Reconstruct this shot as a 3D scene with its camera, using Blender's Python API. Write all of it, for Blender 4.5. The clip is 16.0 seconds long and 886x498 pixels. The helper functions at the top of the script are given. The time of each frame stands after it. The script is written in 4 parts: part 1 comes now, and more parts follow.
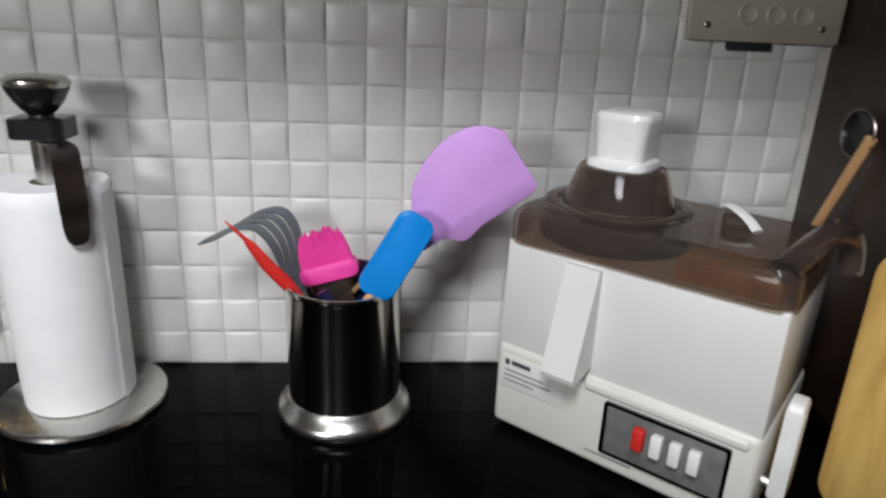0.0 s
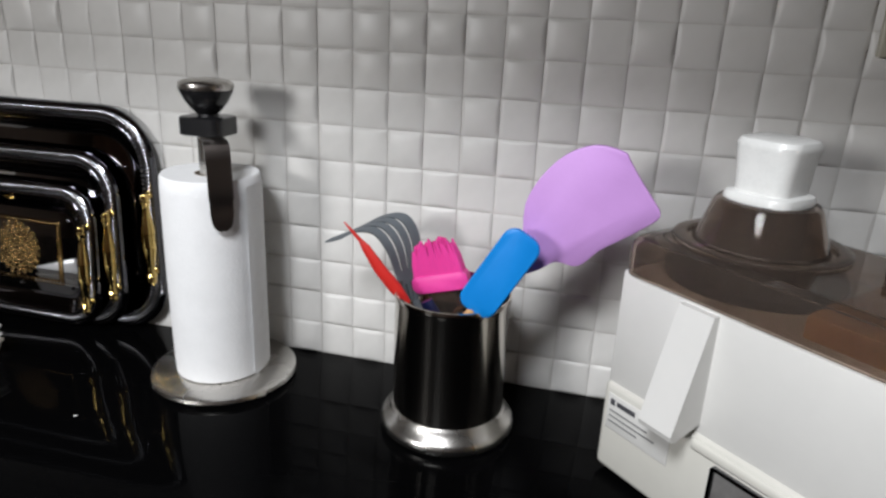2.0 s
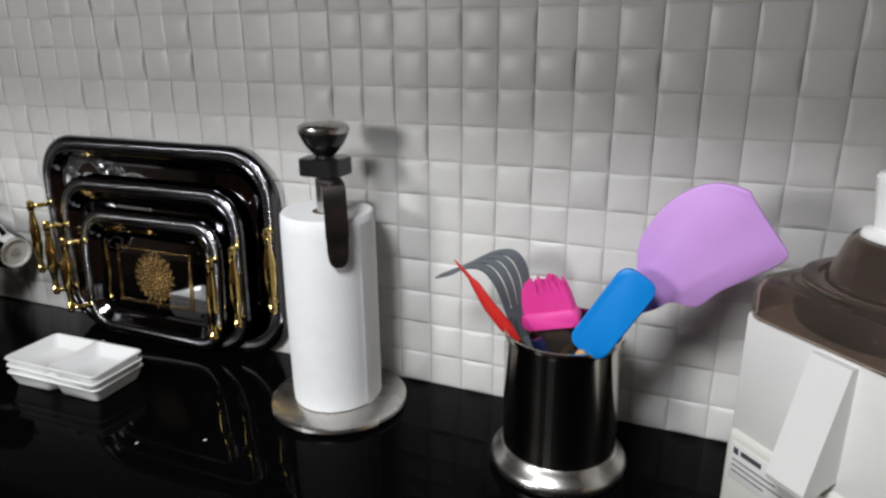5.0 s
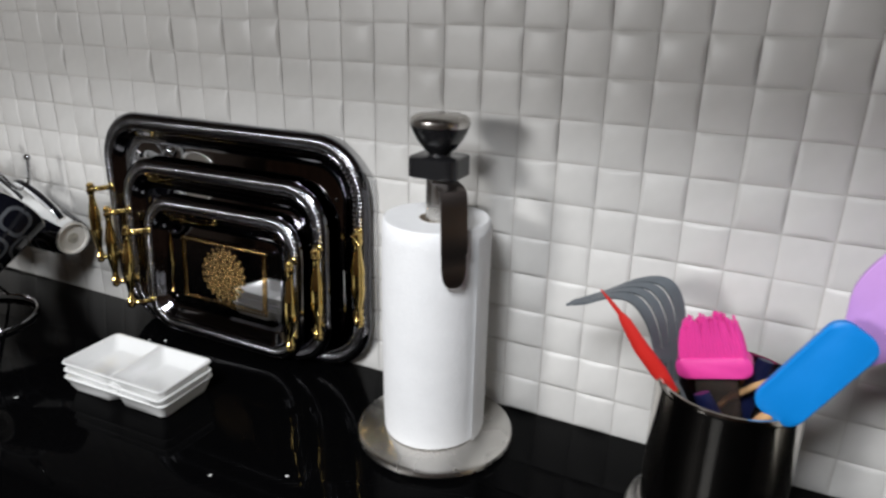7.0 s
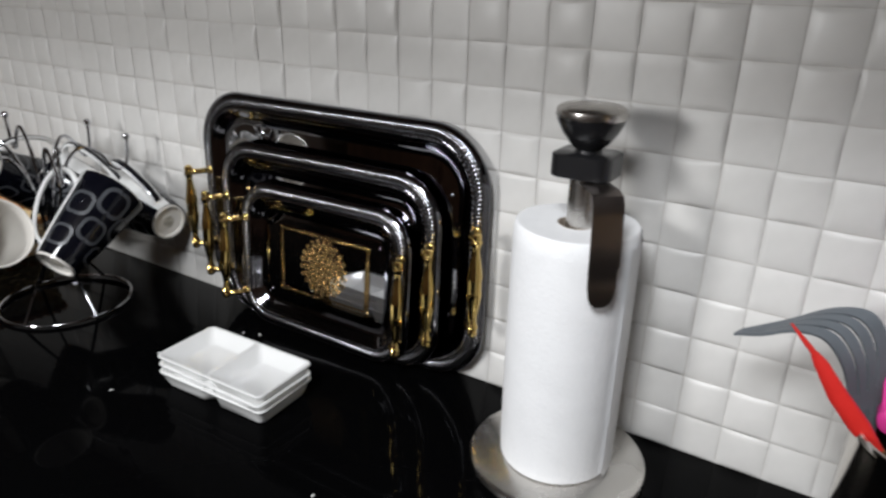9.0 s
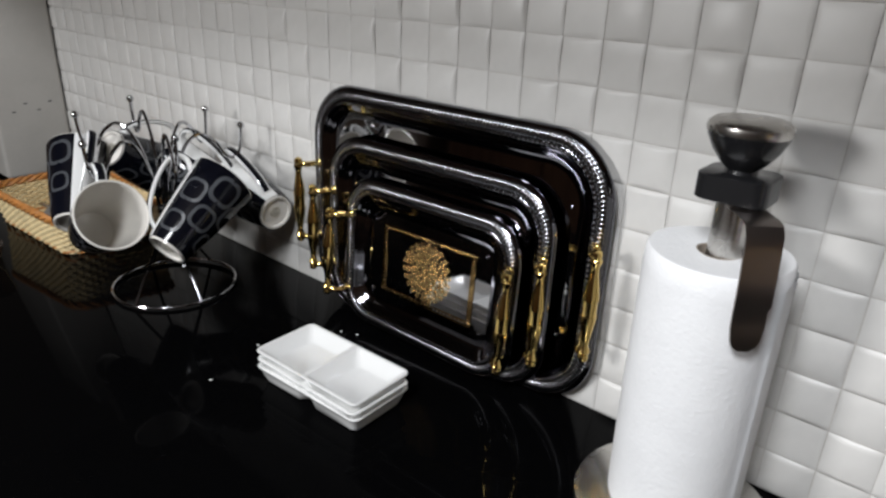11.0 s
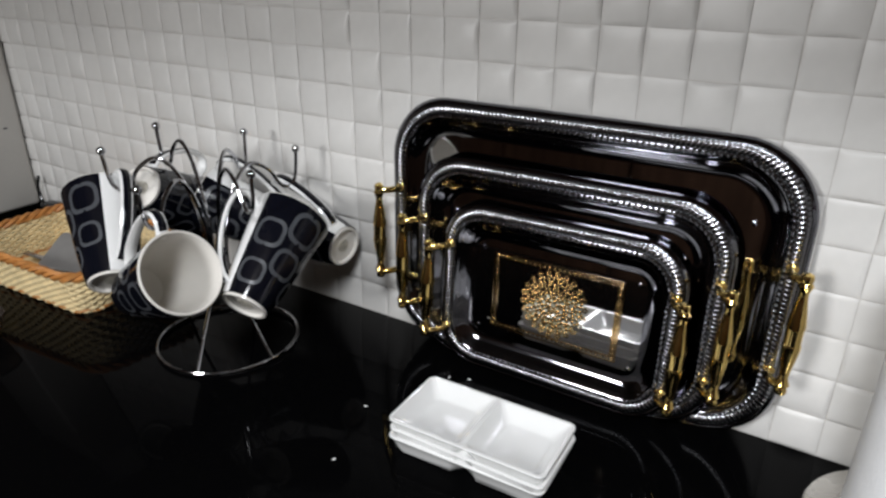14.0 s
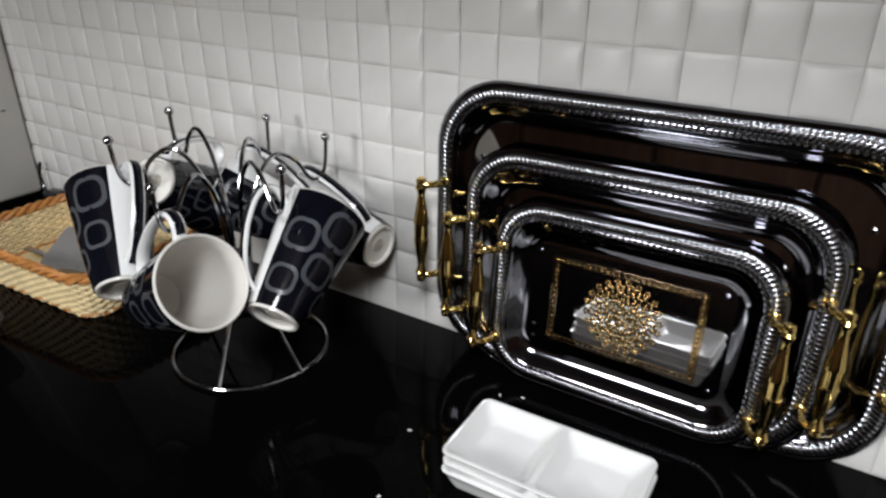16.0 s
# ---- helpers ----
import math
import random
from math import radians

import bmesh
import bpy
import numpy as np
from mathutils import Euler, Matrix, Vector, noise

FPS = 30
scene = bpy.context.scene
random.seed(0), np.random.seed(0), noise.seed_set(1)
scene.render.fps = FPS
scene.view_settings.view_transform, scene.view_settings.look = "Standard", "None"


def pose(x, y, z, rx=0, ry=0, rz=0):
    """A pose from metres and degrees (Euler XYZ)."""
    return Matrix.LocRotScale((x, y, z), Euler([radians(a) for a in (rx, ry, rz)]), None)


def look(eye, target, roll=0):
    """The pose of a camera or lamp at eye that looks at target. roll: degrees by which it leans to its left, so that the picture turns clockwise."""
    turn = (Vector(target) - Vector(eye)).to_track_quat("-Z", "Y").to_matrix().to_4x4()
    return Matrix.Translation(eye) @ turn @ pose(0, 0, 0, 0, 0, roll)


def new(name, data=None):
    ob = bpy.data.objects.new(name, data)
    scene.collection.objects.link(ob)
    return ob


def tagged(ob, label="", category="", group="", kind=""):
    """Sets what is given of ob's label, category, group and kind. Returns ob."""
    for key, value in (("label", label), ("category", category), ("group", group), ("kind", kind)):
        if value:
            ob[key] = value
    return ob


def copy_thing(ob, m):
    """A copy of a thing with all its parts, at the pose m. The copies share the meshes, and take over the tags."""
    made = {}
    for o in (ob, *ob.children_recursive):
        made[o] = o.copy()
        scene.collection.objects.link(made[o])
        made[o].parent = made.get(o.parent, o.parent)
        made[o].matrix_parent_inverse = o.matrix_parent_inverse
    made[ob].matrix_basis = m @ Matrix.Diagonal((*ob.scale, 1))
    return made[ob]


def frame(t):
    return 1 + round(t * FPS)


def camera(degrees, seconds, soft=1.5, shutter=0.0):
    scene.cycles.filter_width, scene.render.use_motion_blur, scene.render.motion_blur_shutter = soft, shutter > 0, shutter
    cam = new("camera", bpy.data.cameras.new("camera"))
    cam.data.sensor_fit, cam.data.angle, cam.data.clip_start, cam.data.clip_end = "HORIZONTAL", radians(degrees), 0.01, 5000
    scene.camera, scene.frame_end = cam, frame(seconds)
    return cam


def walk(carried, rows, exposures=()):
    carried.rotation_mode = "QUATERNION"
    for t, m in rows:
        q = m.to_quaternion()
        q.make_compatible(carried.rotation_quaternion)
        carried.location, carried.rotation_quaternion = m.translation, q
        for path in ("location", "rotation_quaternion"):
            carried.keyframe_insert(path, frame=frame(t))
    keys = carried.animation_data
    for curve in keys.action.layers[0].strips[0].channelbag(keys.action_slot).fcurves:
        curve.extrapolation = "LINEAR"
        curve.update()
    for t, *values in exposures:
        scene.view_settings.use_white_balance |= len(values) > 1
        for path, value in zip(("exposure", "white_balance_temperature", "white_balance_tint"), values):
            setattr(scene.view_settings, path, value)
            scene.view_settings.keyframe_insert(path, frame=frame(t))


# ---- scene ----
cam = camera(67.2, 16.0, soft=2.5, shutter=0.45)
PATH = [
    (0, (-0.026, -0.882, 1.392), (0.154, 0.995, 0.725), 2.6),
    (0.5, (0.031, -0.868, 1.396), (-0.025, 1.02, 0.74), 2.9),
    (1, (0.055, -0.861, 1.398), (-0.188, 1.013, 0.742), 2.6),
    (1.5, (0.072, -0.858, 1.394), (-0.268, 1.003, 0.746), 2.7),
    (2, (0.089, -0.853, 1.391), (-0.355, 0.986, 0.743), 2.6),
    (2.5, (0.101, -0.846, 1.391), (-0.447, 0.965, 0.744), 1.9),
    (3, (0.092, -0.837, 1.387), (-0.52, 0.952, 0.732), 1.7),
    (3.5, (0.085, -0.839, 1.41), (-0.559, 0.943, 0.772), 0.2),
    (4, (0.089, -0.863, 1.417), (-0.629, 0.904, 0.815), -1.4),
    (6.5, (-0.023, -0.787, 1.423), (-0.8, 0.93, 0.752), 1.2),
    (7, (-0.083, -0.761, 1.422), (-0.895, 0.932, 0.735), 1.1),
    (7.5, (-0.122, -0.752, 1.419), (-0.969, 0.926, 0.737), 1.0),
    (8, (-0.152, -0.746, 1.409), (-1.023, 0.915, 0.713), 1.3),
    (8.5, (-0.175, -0.734, 1.411), (-1.074, 0.905, 0.7), 0.9),
    (9, (-0.193, -0.709, 1.412), (-1.166, 0.873, 0.67), 1.4),
    (9.5, (-0.215, -0.69, 1.422), (-1.332, 0.792, 0.678), 1.6),
    (10, (-0.222, -0.676, 1.41), (-1.41, 0.745, 0.657), 2.4),
    (12.3, (-0.382, -0.69, 1.418), (-1.545, 0.738, 0.638), 1.9),
    (12.5, (-0.417, -0.693, 1.42), (-1.533, 0.769, 0.634), 1.7),
    (13, (-0.472, -0.702, 1.415), (-1.541, 0.787, 0.616), 1.3),
    (13.5, (-0.506, -0.722, 1.413), (-1.503, 0.821, 0.623), 0.9),
    (14, (-0.541, -0.737, 1.413), (-1.512, 0.82, 0.618), 0.4),
    (14.5, (-0.569, -0.741, 1.413), (-1.536, 0.817, 0.615), 0.4),
    (15, (-0.591, -0.725, 1.406), (-1.526, 0.846, 0.596), 0.3),
    (15.5, (-0.616, -0.711, 1.398), (-1.541, 0.853, 0.561), 1.0),
    (16, (-0.643, -0.679, 1.399), (-1.61, 0.85, 0.545), 0.4),
]
walk(cam, [(t, look(eye, target, roll)) for t, eye, target, roll in PATH],
     exposures=[(0, -0.15), (0.6, 0.0), (2.5, 0.0), (4, -0.15), (6.5, 0.0), (15, 0.0), (16, 0.05)])

# ---- light ----
world = bpy.data.worlds.new("world")
scene.world = world
world.use_nodes = True
world.node_tree.nodes["Background"].inputs[0].default_value = (0.6, 0.7, 0.9, 1)
world.node_tree.nodes["Background"].inputs[1].default_value = 0.05


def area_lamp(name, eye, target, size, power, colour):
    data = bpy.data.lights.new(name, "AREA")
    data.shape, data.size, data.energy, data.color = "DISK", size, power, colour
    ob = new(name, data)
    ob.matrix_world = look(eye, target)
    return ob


# sources out of view, inferred from shadows: side light, ceiling lamp over the floor
area_lamp("unseen_side_light", (-1.25, -2.10, 1.72), (-0.4, 0, 1.05), 0.46, 23, (0.97, 0.977, 0.985))
area_lamp("ceiling_lamp", (-0.28, -1.45, 2.45), (-0.26, -0.2, 0.9), 0.5, 33, (0.93, 0.96, 1.0))


# ---- materials ----
def material(name, colour, rough=0.5, metal=0.0, vary=0.12, scale=30.0, bump=0.0, bump_scale=200.0, coat=0.0, spec=0.5, tint=None, random_tone=0.0):
    """A surface with colour that wanders at two scales, uneven gloss and fine relief."""
    m = bpy.data.materials.new(name)
    m.use_nodes = True
    nt = m.node_tree
    bsdf = nt.nodes["Principled BSDF"]
    co = nt.nodes.new("ShaderNodeTexCoord")
    big, fine = nt.nodes.new("ShaderNodeTexNoise"), nt.nodes.new("ShaderNodeTexNoise")
    big.inputs["Scale"].default_value, big.inputs["Detail"].default_value = scale, 4
    fine.inputs["Scale"].default_value, fine.inputs["Detail"].default_value = scale * 9, 3
    mix = nt.nodes.new("ShaderNodeMath")
    mix.operation = "MULTIPLY_ADD"
    mix.inputs[1].default_value = 0.35
    for n in (big, fine):
        nt.links.new(co.outputs["Object"], n.inputs["Vector"])
    nt.links.new(fine.outputs["Fac"], mix.inputs[0])
    nt.links.new(big.outputs["Fac"], mix.inputs[2])
    ramp = nt.nodes.new("ShaderNodeValToRGB")
    low = tint or tuple(c * (1 - vary) for c in colour)
    ramp.color_ramp.elements[0].color, ramp.color_ramp.elements[0].position = (*low, 1), 0.45
    ramp.color_ramp.elements[1].color, ramp.color_ramp.elements[1].position = (*colour, 1), 0.8
    nt.links.new(mix.outputs[0], ramp.inputs[0])
    last = ramp.outputs[0]
    if random_tone:
        info, tone = nt.nodes.new("ShaderNodeObjectInfo"), nt.nodes.new("ShaderNodeHueSaturation")
        scale_node = nt.nodes.new("ShaderNodeMapRange")
        scale_node.inputs["To Min"].default_value, scale_node.inputs["To Max"].default_value = 1 - random_tone, 1 + random_tone
        nt.links.new(info.outputs["Random"], scale_node.inputs["Value"])
        nt.links.new(scale_node.outputs[0], tone.inputs["Value"])
        nt.links.new(last, tone.inputs["Color"])
        last = tone.outputs[0]
    nt.links.new(last, bsdf.inputs["Base Color"])
    bsdf.inputs["Metallic"].default_value = metal
    bsdf.inputs["Specular IOR Level"].default_value = spec
    bsdf.inputs["Coat Weight"].default_value = coat
    bsdf.inputs["Coat Roughness"].default_value = 0.06
    gloss = nt.nodes.new("ShaderNodeMapRange")
    gloss.inputs["To Min"].default_value, gloss.inputs["To Max"].default_value = rough * 0.8, min(1, rough * 1.25)
    nt.links.new(big.outputs["Fac"], gloss.inputs["Value"])
    nt.links.new(gloss.outputs[0], bsdf.inputs["Roughness"])
    if bump:
        relief, grain = nt.nodes.new("ShaderNodeBump"), nt.nodes.new("ShaderNodeTexNoise")
        grain.inputs["Scale"].default_value, grain.inputs["Detail"].default_value = bump_scale, 3
        nt.links.new(co.outputs["Object"], grain.inputs["Vector"])
        nt.links.new(grain.outputs["Fac"], relief.inputs["Height"])
        relief.inputs["Strength"].default_value, relief.inputs["Distance"].default_value = bump, 0.002
        nt.links.new(relief.outputs[0], bsdf.inputs["Normal"])
    return m


def wood(name, dark, light, rough=0.45, stretch=(1.5, 18, 18), scale=3.0, coat=0.0):
    m = material(name, light, rough, coat=coat)
    nt = m.node_tree
    co = nt.nodes["Texture Coordinate"]
    map_node, wave = nt.nodes.new("ShaderNodeMapping"), nt.nodes.new("ShaderNodeTexNoise")
    map_node.inputs["Scale"].default_value = stretch
    wave.inputs["Scale"].default_value, wave.inputs["Detail"].default_value, wave.inputs["Distortion"].default_value = scale, 6, 0.6
    ramp = nt.nodes.new("ShaderNodeValToRGB")
    ramp.color_ramp.elements[0].color, ramp.color_ramp.elements[0].position = (*dark, 1), 0.35
    ramp.color_ramp.elements[1].color, ramp.color_ramp.elements[1].position = (*light, 1), 0.68
    nt.links.new(co.outputs["Object"], map_node.inputs[0])
    nt.links.new(map_node.outputs[0], wave.inputs["Vector"])
    nt.links.new(wave.outputs["Fac"], ramp.inputs[0])
    nt.links.new(ramp.outputs[0], nt.nodes["Principled BSDF"].inputs["Base Color"])
    return m


def granite():
    m = material("black_granite", (0.002, 0.002, 0.0022), 0.05, vary=0.5, scale=14, spec=0.018)
    nt = m.node_tree
    co, speck = nt.nodes["Texture Coordinate"], nt.nodes.new("ShaderNodeTexVoronoi")
    speck.inputs["Scale"].default_value = 260
    ramp = nt.nodes.new("ShaderNodeValToRGB")
    ramp.color_ramp.elements[0].color, ramp.color_ramp.elements[0].position = (0.018, 0.017, 0.016, 1), 0.05
    ramp.color_ramp.elements[1].color, ramp.color_ramp.elements[1].position = (0.0015, 0.0015, 0.0017, 1), 0.11
    nt.links.new(co.outputs["Object"], speck.inputs["Vector"])
    nt.links.new(speck.outputs["Distance"], ramp.inputs[0])
    nt.links.new(ramp.outputs[0], nt.nodes["Principled BSDF"].inputs["Base Color"])
    return m


def brushed(name, colour, rough, stretch):
    m = material(name, colour, rough, metal=1.0, vary=0.06, scale=20)
    nt = m.node_tree
    co, map_node, line, relief = (nt.nodes["Texture Coordinate"], nt.nodes.new("ShaderNodeMapping"), nt.nodes.new("ShaderNodeTexNoise"), nt.nodes.new("ShaderNodeBump"))
    map_node.inputs["Scale"].default_value = stretch
    line.inputs["Scale"].default_value = 40
    nt.links.new(co.outputs["Object"], map_node.inputs[0])
    nt.links.new(map_node.outputs[0], line.inputs["Vector"])
    nt.links.new(line.outputs["Fac"], relief.inputs["Height"])
    relief.inputs["Strength"].default_value, relief.inputs["Distance"].default_value = 0.12, 0.001
    nt.links.new(relief.outputs[0], nt.nodes["Principled BSDF"].inputs["Normal"])
    return m


def turned(name, colour, rough):
    """Metal polished round and round, which draws reflections out along its axis."""
    m = material(name, colour, rough, metal=1.0, vary=0.05, scale=8)
    nt = m.node_tree
    bsdf, tangent = nt.nodes["Principled BSDF"], nt.nodes.new("ShaderNodeTangent")
    tangent.direction_type, tangent.axis = "RADIAL", "Z"
    bsdf.inputs["Anisotropic"].default_value = 0.92
    bsdf.inputs["Anisotropic Rotation"].default_value = 0.25
    nt.links.new(tangent.outputs[0], bsdf.inputs["Tangent"])
    return m


TILE = material("white_glazed_tile", (0.70, 0.685, 0.66), 0.42, vary=0.07, scale=9, bump=0.06, bump_scale=90, random_tone=0.035)
GROUT = material("tile_grout", (0.64, 0.61, 0.57), 0.7, vary=0.2, scale=40, bump=0.2)
GRANITE = granite()
# tray chrome toned down, a dark room's reflection put into its colour
CHROME = material("chrome", (0.21, 0.21, 0.23), 0.07, metal=1.0, vary=0.08, scale=12)
CHROME_EMBOSSED = material("embossed_chrome", (0.25, 0.25, 0.265), 0.21, metal=1.0, vary=0.2, scale=60, bump=0.08, bump_scale=520)
TRAY_MIRROR = material("tray_mirror", (0.50, 0.50, 0.51), 0.04, metal=1.0, vary=0.05, scale=6)
WIRE = material("chrome_wire", (0.52, 0.52, 0.54), 0.10, metal=1.0, vary=0.1, scale=30)
GOLD = material("polished_gold", (0.86, 0.62, 0.22), 0.12, metal=1.0, vary=0.12, scale=30)
GOLD_PRINT = material("gold_print", (0.36, 0.235, 0.10), 0.17, metal=1.0, vary=0.45, scale=90)
STEEL = brushed("brushed_steel", (0.60, 0.58, 0.55), 0.26, (1, 1, 30))
STEEL_POLISHED = turned("polished_steel", (0.60, 0.56, 0.51), 0.13)
BLACK_PLASTIC = material("black_plastic", (0.012, 0.012, 0.013), 0.22, scale=20)
ARM_METAL = brushed("dark_brushed_arm", (0.26, 0.225, 0.21), 0.3, (30, 30, 1))
PAPER = material("paper_towel", (0.84, 0.84, 0.845), 0.95, vary=0.04, scale=40, bump=0.28, bump_scale=220, spec=0.1)
CARD = material("cardboard_core", (0.40, 0.34, 0.28), 0.9, vary=0.15)
PORCELAIN = material("white_porcelain", (0.83, 0.83, 0.82), 0.14, vary=0.03, scale=12, coat=0.5)
CREAM = material("cream_porcelain", (0.76, 0.73, 0.68), 0.2, vary=0.04, scale=12, coat=0.4)
MUG_BLACK = material("black_glaze", (0.004, 0.0045, 0.008), 0.10, vary=0.3, scale=10, coat=0.15, spec=0.35)
MUG_GREY = material("grey_glaze_print", (0.062, 0.066, 0.074), 0.3, vary=0.15, scale=60)
STAMP = material("grey_stamp", (0.52, 0.49, 0.42), 0.6, vary=0.5, scale=220)
WICKER = material("pale_wicker", (0.82, 0.66, 0.38), 0.55, vary=0.22, scale=50, bump=0.3, bump_scale=300)
WICKER_RIM = material("orange_wicker", (0.55, 0.23, 0.06), 0.5, vary=0.35, scale=60, bump=0.3, bump_scale=300)
JUICER_WHITE = material("ivory_plastic", (0.66, 0.645, 0.59), 0.36, vary=0.05, scale=8, bump=0.05, bump_scale=600)
JUICER_PANEL = material("white_plastic", (0.70, 0.69, 0.665), 0.3, vary=0.04, scale=8)
BUTTON_WHITE = material("button_white", (0.8, 0.8, 0.78), 0.3)
BUTTON_RED = material("button_red", (0.65, 0.03, 0.025), 0.3)
SWITCH_PANEL = material("grey_switch_panel", (0.17, 0.165, 0.16), 0.35, vary=0.3, scale=60)
FAINT_INK = material("grey_ink", (0.24, 0.24, 0.24), 0.6)
INK = material("dark_ink", (0.06, 0.06, 0.07), 0.6)
RED_HANDLE = material("red_handle", (0.62, 0.025, 0.02), 0.35)
GREY_NYLON = material("grey_nylon", (0.13, 0.145, 0.16), 0.5, vary=0.12)
PINK = material("pink_silicone", (0.85, 0.06, 0.36), 0.45, vary=0.1)
BLUE = material("blue_silicone", (0.003, 0.23, 0.68), 0.42, vary=0.06, spec=0.35)
LILAC = material("lilac_silicone", (0.60, 0.32, 0.72), 0.5, vary=0.05, spec=0.35)
NAVY = material("navy_handle", (0.008, 0.012, 0.05), 0.3)
LIGHT_WOOD = wood("light_wood", (0.42, 0.22, 0.09), (0.62, 0.38, 0.18), 0.5, (8, 8, 1.5))
BOARD_WOOD = wood("board_wood", (0.42, 0.24, 0.06), (0.64, 0.42, 0.13), 0.5, (12, 12, 2))
DARK_WOOD = wood("dark_wood", (0.016, 0.009, 0.006), (0.042, 0.022, 0.014), 0.42, (14, 14, 1.2), 3.0)
BROWN_WOOD = wood("cabinet_wood", (0.055, 0.028, 0.017), (0.12, 0.065, 0.04), 0.4, (14, 14, 1.2), 2.5)
PLASTER = material("plaster", (0.16, 0.12, 0.095), 0.9, vary=0.08, scale=3, bump=0.1)
CEILING = material("ceiling_paint", (0.22, 0.19, 0.17), 0.9, vary=0.05, scale=3)
FLOOR = material("floor_stone", (0.16, 0.14, 0.12), 0.35, vary=0.3, scale=5)
APPLIANCE = material("off_white_enamel", (0.46, 0.44, 0.41), 0.45, vary=0.07, scale=14, bump=0.05)
# ivory darkened slightly, with the shade it hangs in put into the colour
PLATE_IVORY = material("ivory_switch_plate", (0.46, 0.43, 0.35), 0.4, vary=0.08, scale=14)
RUBBER = material("dark_rubber", (0.02, 0.02, 0.02), 0.6)
GREY_TOOL = material("grey_grater", (0.34, 0.33, 0.32), 0.4, metal=0.3, vary=0.15, scale=30)


def smoked():
    m = material("smoked_plastic", (0.43, 0.35, 0.30), 0.06, vary=0.15, scale=9)
    b = m.node_tree.nodes["Principled BSDF"]
    b.inputs["Transmission Weight"].default_value = 0.93
    b.inputs["IOR"].default_value = 1.22
    return m


SMOKED = smoked()


# ---- mesh helpers ----
def part(name, bm, mat, parent=None, label="", smooth=True):
    """Links a bmesh as one mesh object under a thing or a part."""
    me = bpy.data.meshes.new(name)
    bmesh.ops.recalc_face_normals(bm, faces=bm.faces)
    for f in bm.faces:
        f.smooth = smooth
    bm.to_mesh(me)
    bm.free()
    if smooth:
        me.set_sharp_from_angle(angle=radians(38))
    for one in (mat if isinstance(mat, (list, tuple)) else [mat]):
        me.materials.append(one)
    ob = new(name, me)
    ob.parent = parent
    return tagged(ob, label)


def thing(name, at, label, category, group="", turn=0.0):
    ob = new(name)
    ob.empty_display_size = 0.02
    ob.matrix_basis = at if isinstance(at, Matrix) else pose(*at, 0, 0, turn)
    return tagged(ob, label, category, group)


def box(lo, hi, bevel=0.0, seg=2, bm=None):
    """A block between two corners, its edges rounded."""
    own = bmesh.new()
    c = [(a + b) / 2 for a, b in zip(lo, hi)]
    s = [abs(b - a) for a, b in zip(lo, hi)]
    bmesh.ops.create_cube(own, size=1, matrix=Matrix.LocRotScale(c, None, s))
    if bevel:
        bmesh.ops.bevel(own, geom=own.edges[:], offset=bevel, segments=seg, affect="EDGES", profile=0.5)
    return merge(bm, own)


def merge(bm, own, m=None):
    if m is not None:
        own.transform(m)
    if bm is None:
        return own
    me = bpy.data.meshes.new("tmp")
    own.to_mesh(me)
    own.free()
    bm.from_mesh(me)
    bpy.data.meshes.remove(me)
    return bm


def loft(rings, closed=True, cap=True, bm=None):
    """Joins rings of equally many points by quads."""
    own = bmesh.new()
    vs = [[own.verts.new(p) for p in ring] for ring in rings]
    n = len(rings[0])
    for a, b in zip(vs, vs[1:]):
        for i in range(n if closed else n - 1):
            own.faces.new((a[i], a[(i + 1) % n], b[(i + 1) % n], b[i]))
    if cap:
        own.faces.new(vs[0][::-1])
        own.faces.new(vs[-1])
    return merge(bm, own)


def lathe(profile, n=40, bm=None, cap=False):
    """Turns (radius, height) pairs about z."""
    rings = [[(max(r, 1e-4) * math.cos(2 * math.pi * i / n), max(r, 1e-4) * math.sin(2 * math.pi * i / n), z) for i in range(n)] for r, z in profile]
    return loft(rings, True, cap, bm)


def smooth_path(points, per=6, closed=False):
    """A Catmull-Rom line through the points."""
    p = [Vector(q) for q in points]
    n = len(p)
    out = []
    for i in range(n if closed else n - 1):
        if closed:
            a, b, c, d = p[(i - 1) % n], p[i], p[(i + 1) % n], p[(i + 2) % n]
        else:
            a, b, c, d = p[max(i - 1, 0)], p[i], p[i + 1], p[min(i + 2, n - 1)]
        for k in range(per):
            t = k / per
            out.append(0.5 * ((2 * b) + (c - a) * t + (2 * a - 5 * b + 4 * c - d) * t * t + (3 * b - a - 3 * c + d) * t ** 3))
    return out if closed else out + [p[-1]]


def tube(path, r, n=8, bm=None, closed=False, flat=None):
    """A tube along a line; r a number or one for each point; flat squeezes it along a fixed direction."""
    path = [Vector(q) for q in path]
    m = len(path)
    up = None
    rings = []
    for i, q in enumerate(path):
        a = path[(i - 1) % m] if closed or i else q
        b = path[(i + 1) % m] if closed or i < m - 1 else q
        d = (b - a).normalized()
        if up is None:
            up = d.orthogonal().normalized()
        up = (up - d * up.dot(d)).normalized()
        side = d.cross(up)
        rad = r[i] if isinstance(r, (list, tuple)) else r
        ring = []
        for k in range(n):
            o = (up * math.cos(2 * math.pi * k / n) + side * math.sin(2 * math.pi * k / n)) * rad
            if flat is not None:
                f = Vector(flat[0])
                o = o - f * o.dot(f) * (1 - flat[1])
            ring.append(q + o)
        rings.append(ring)
    if closed:
        rings.append(rings[0])
    return loft(rings, True, not closed, bm)


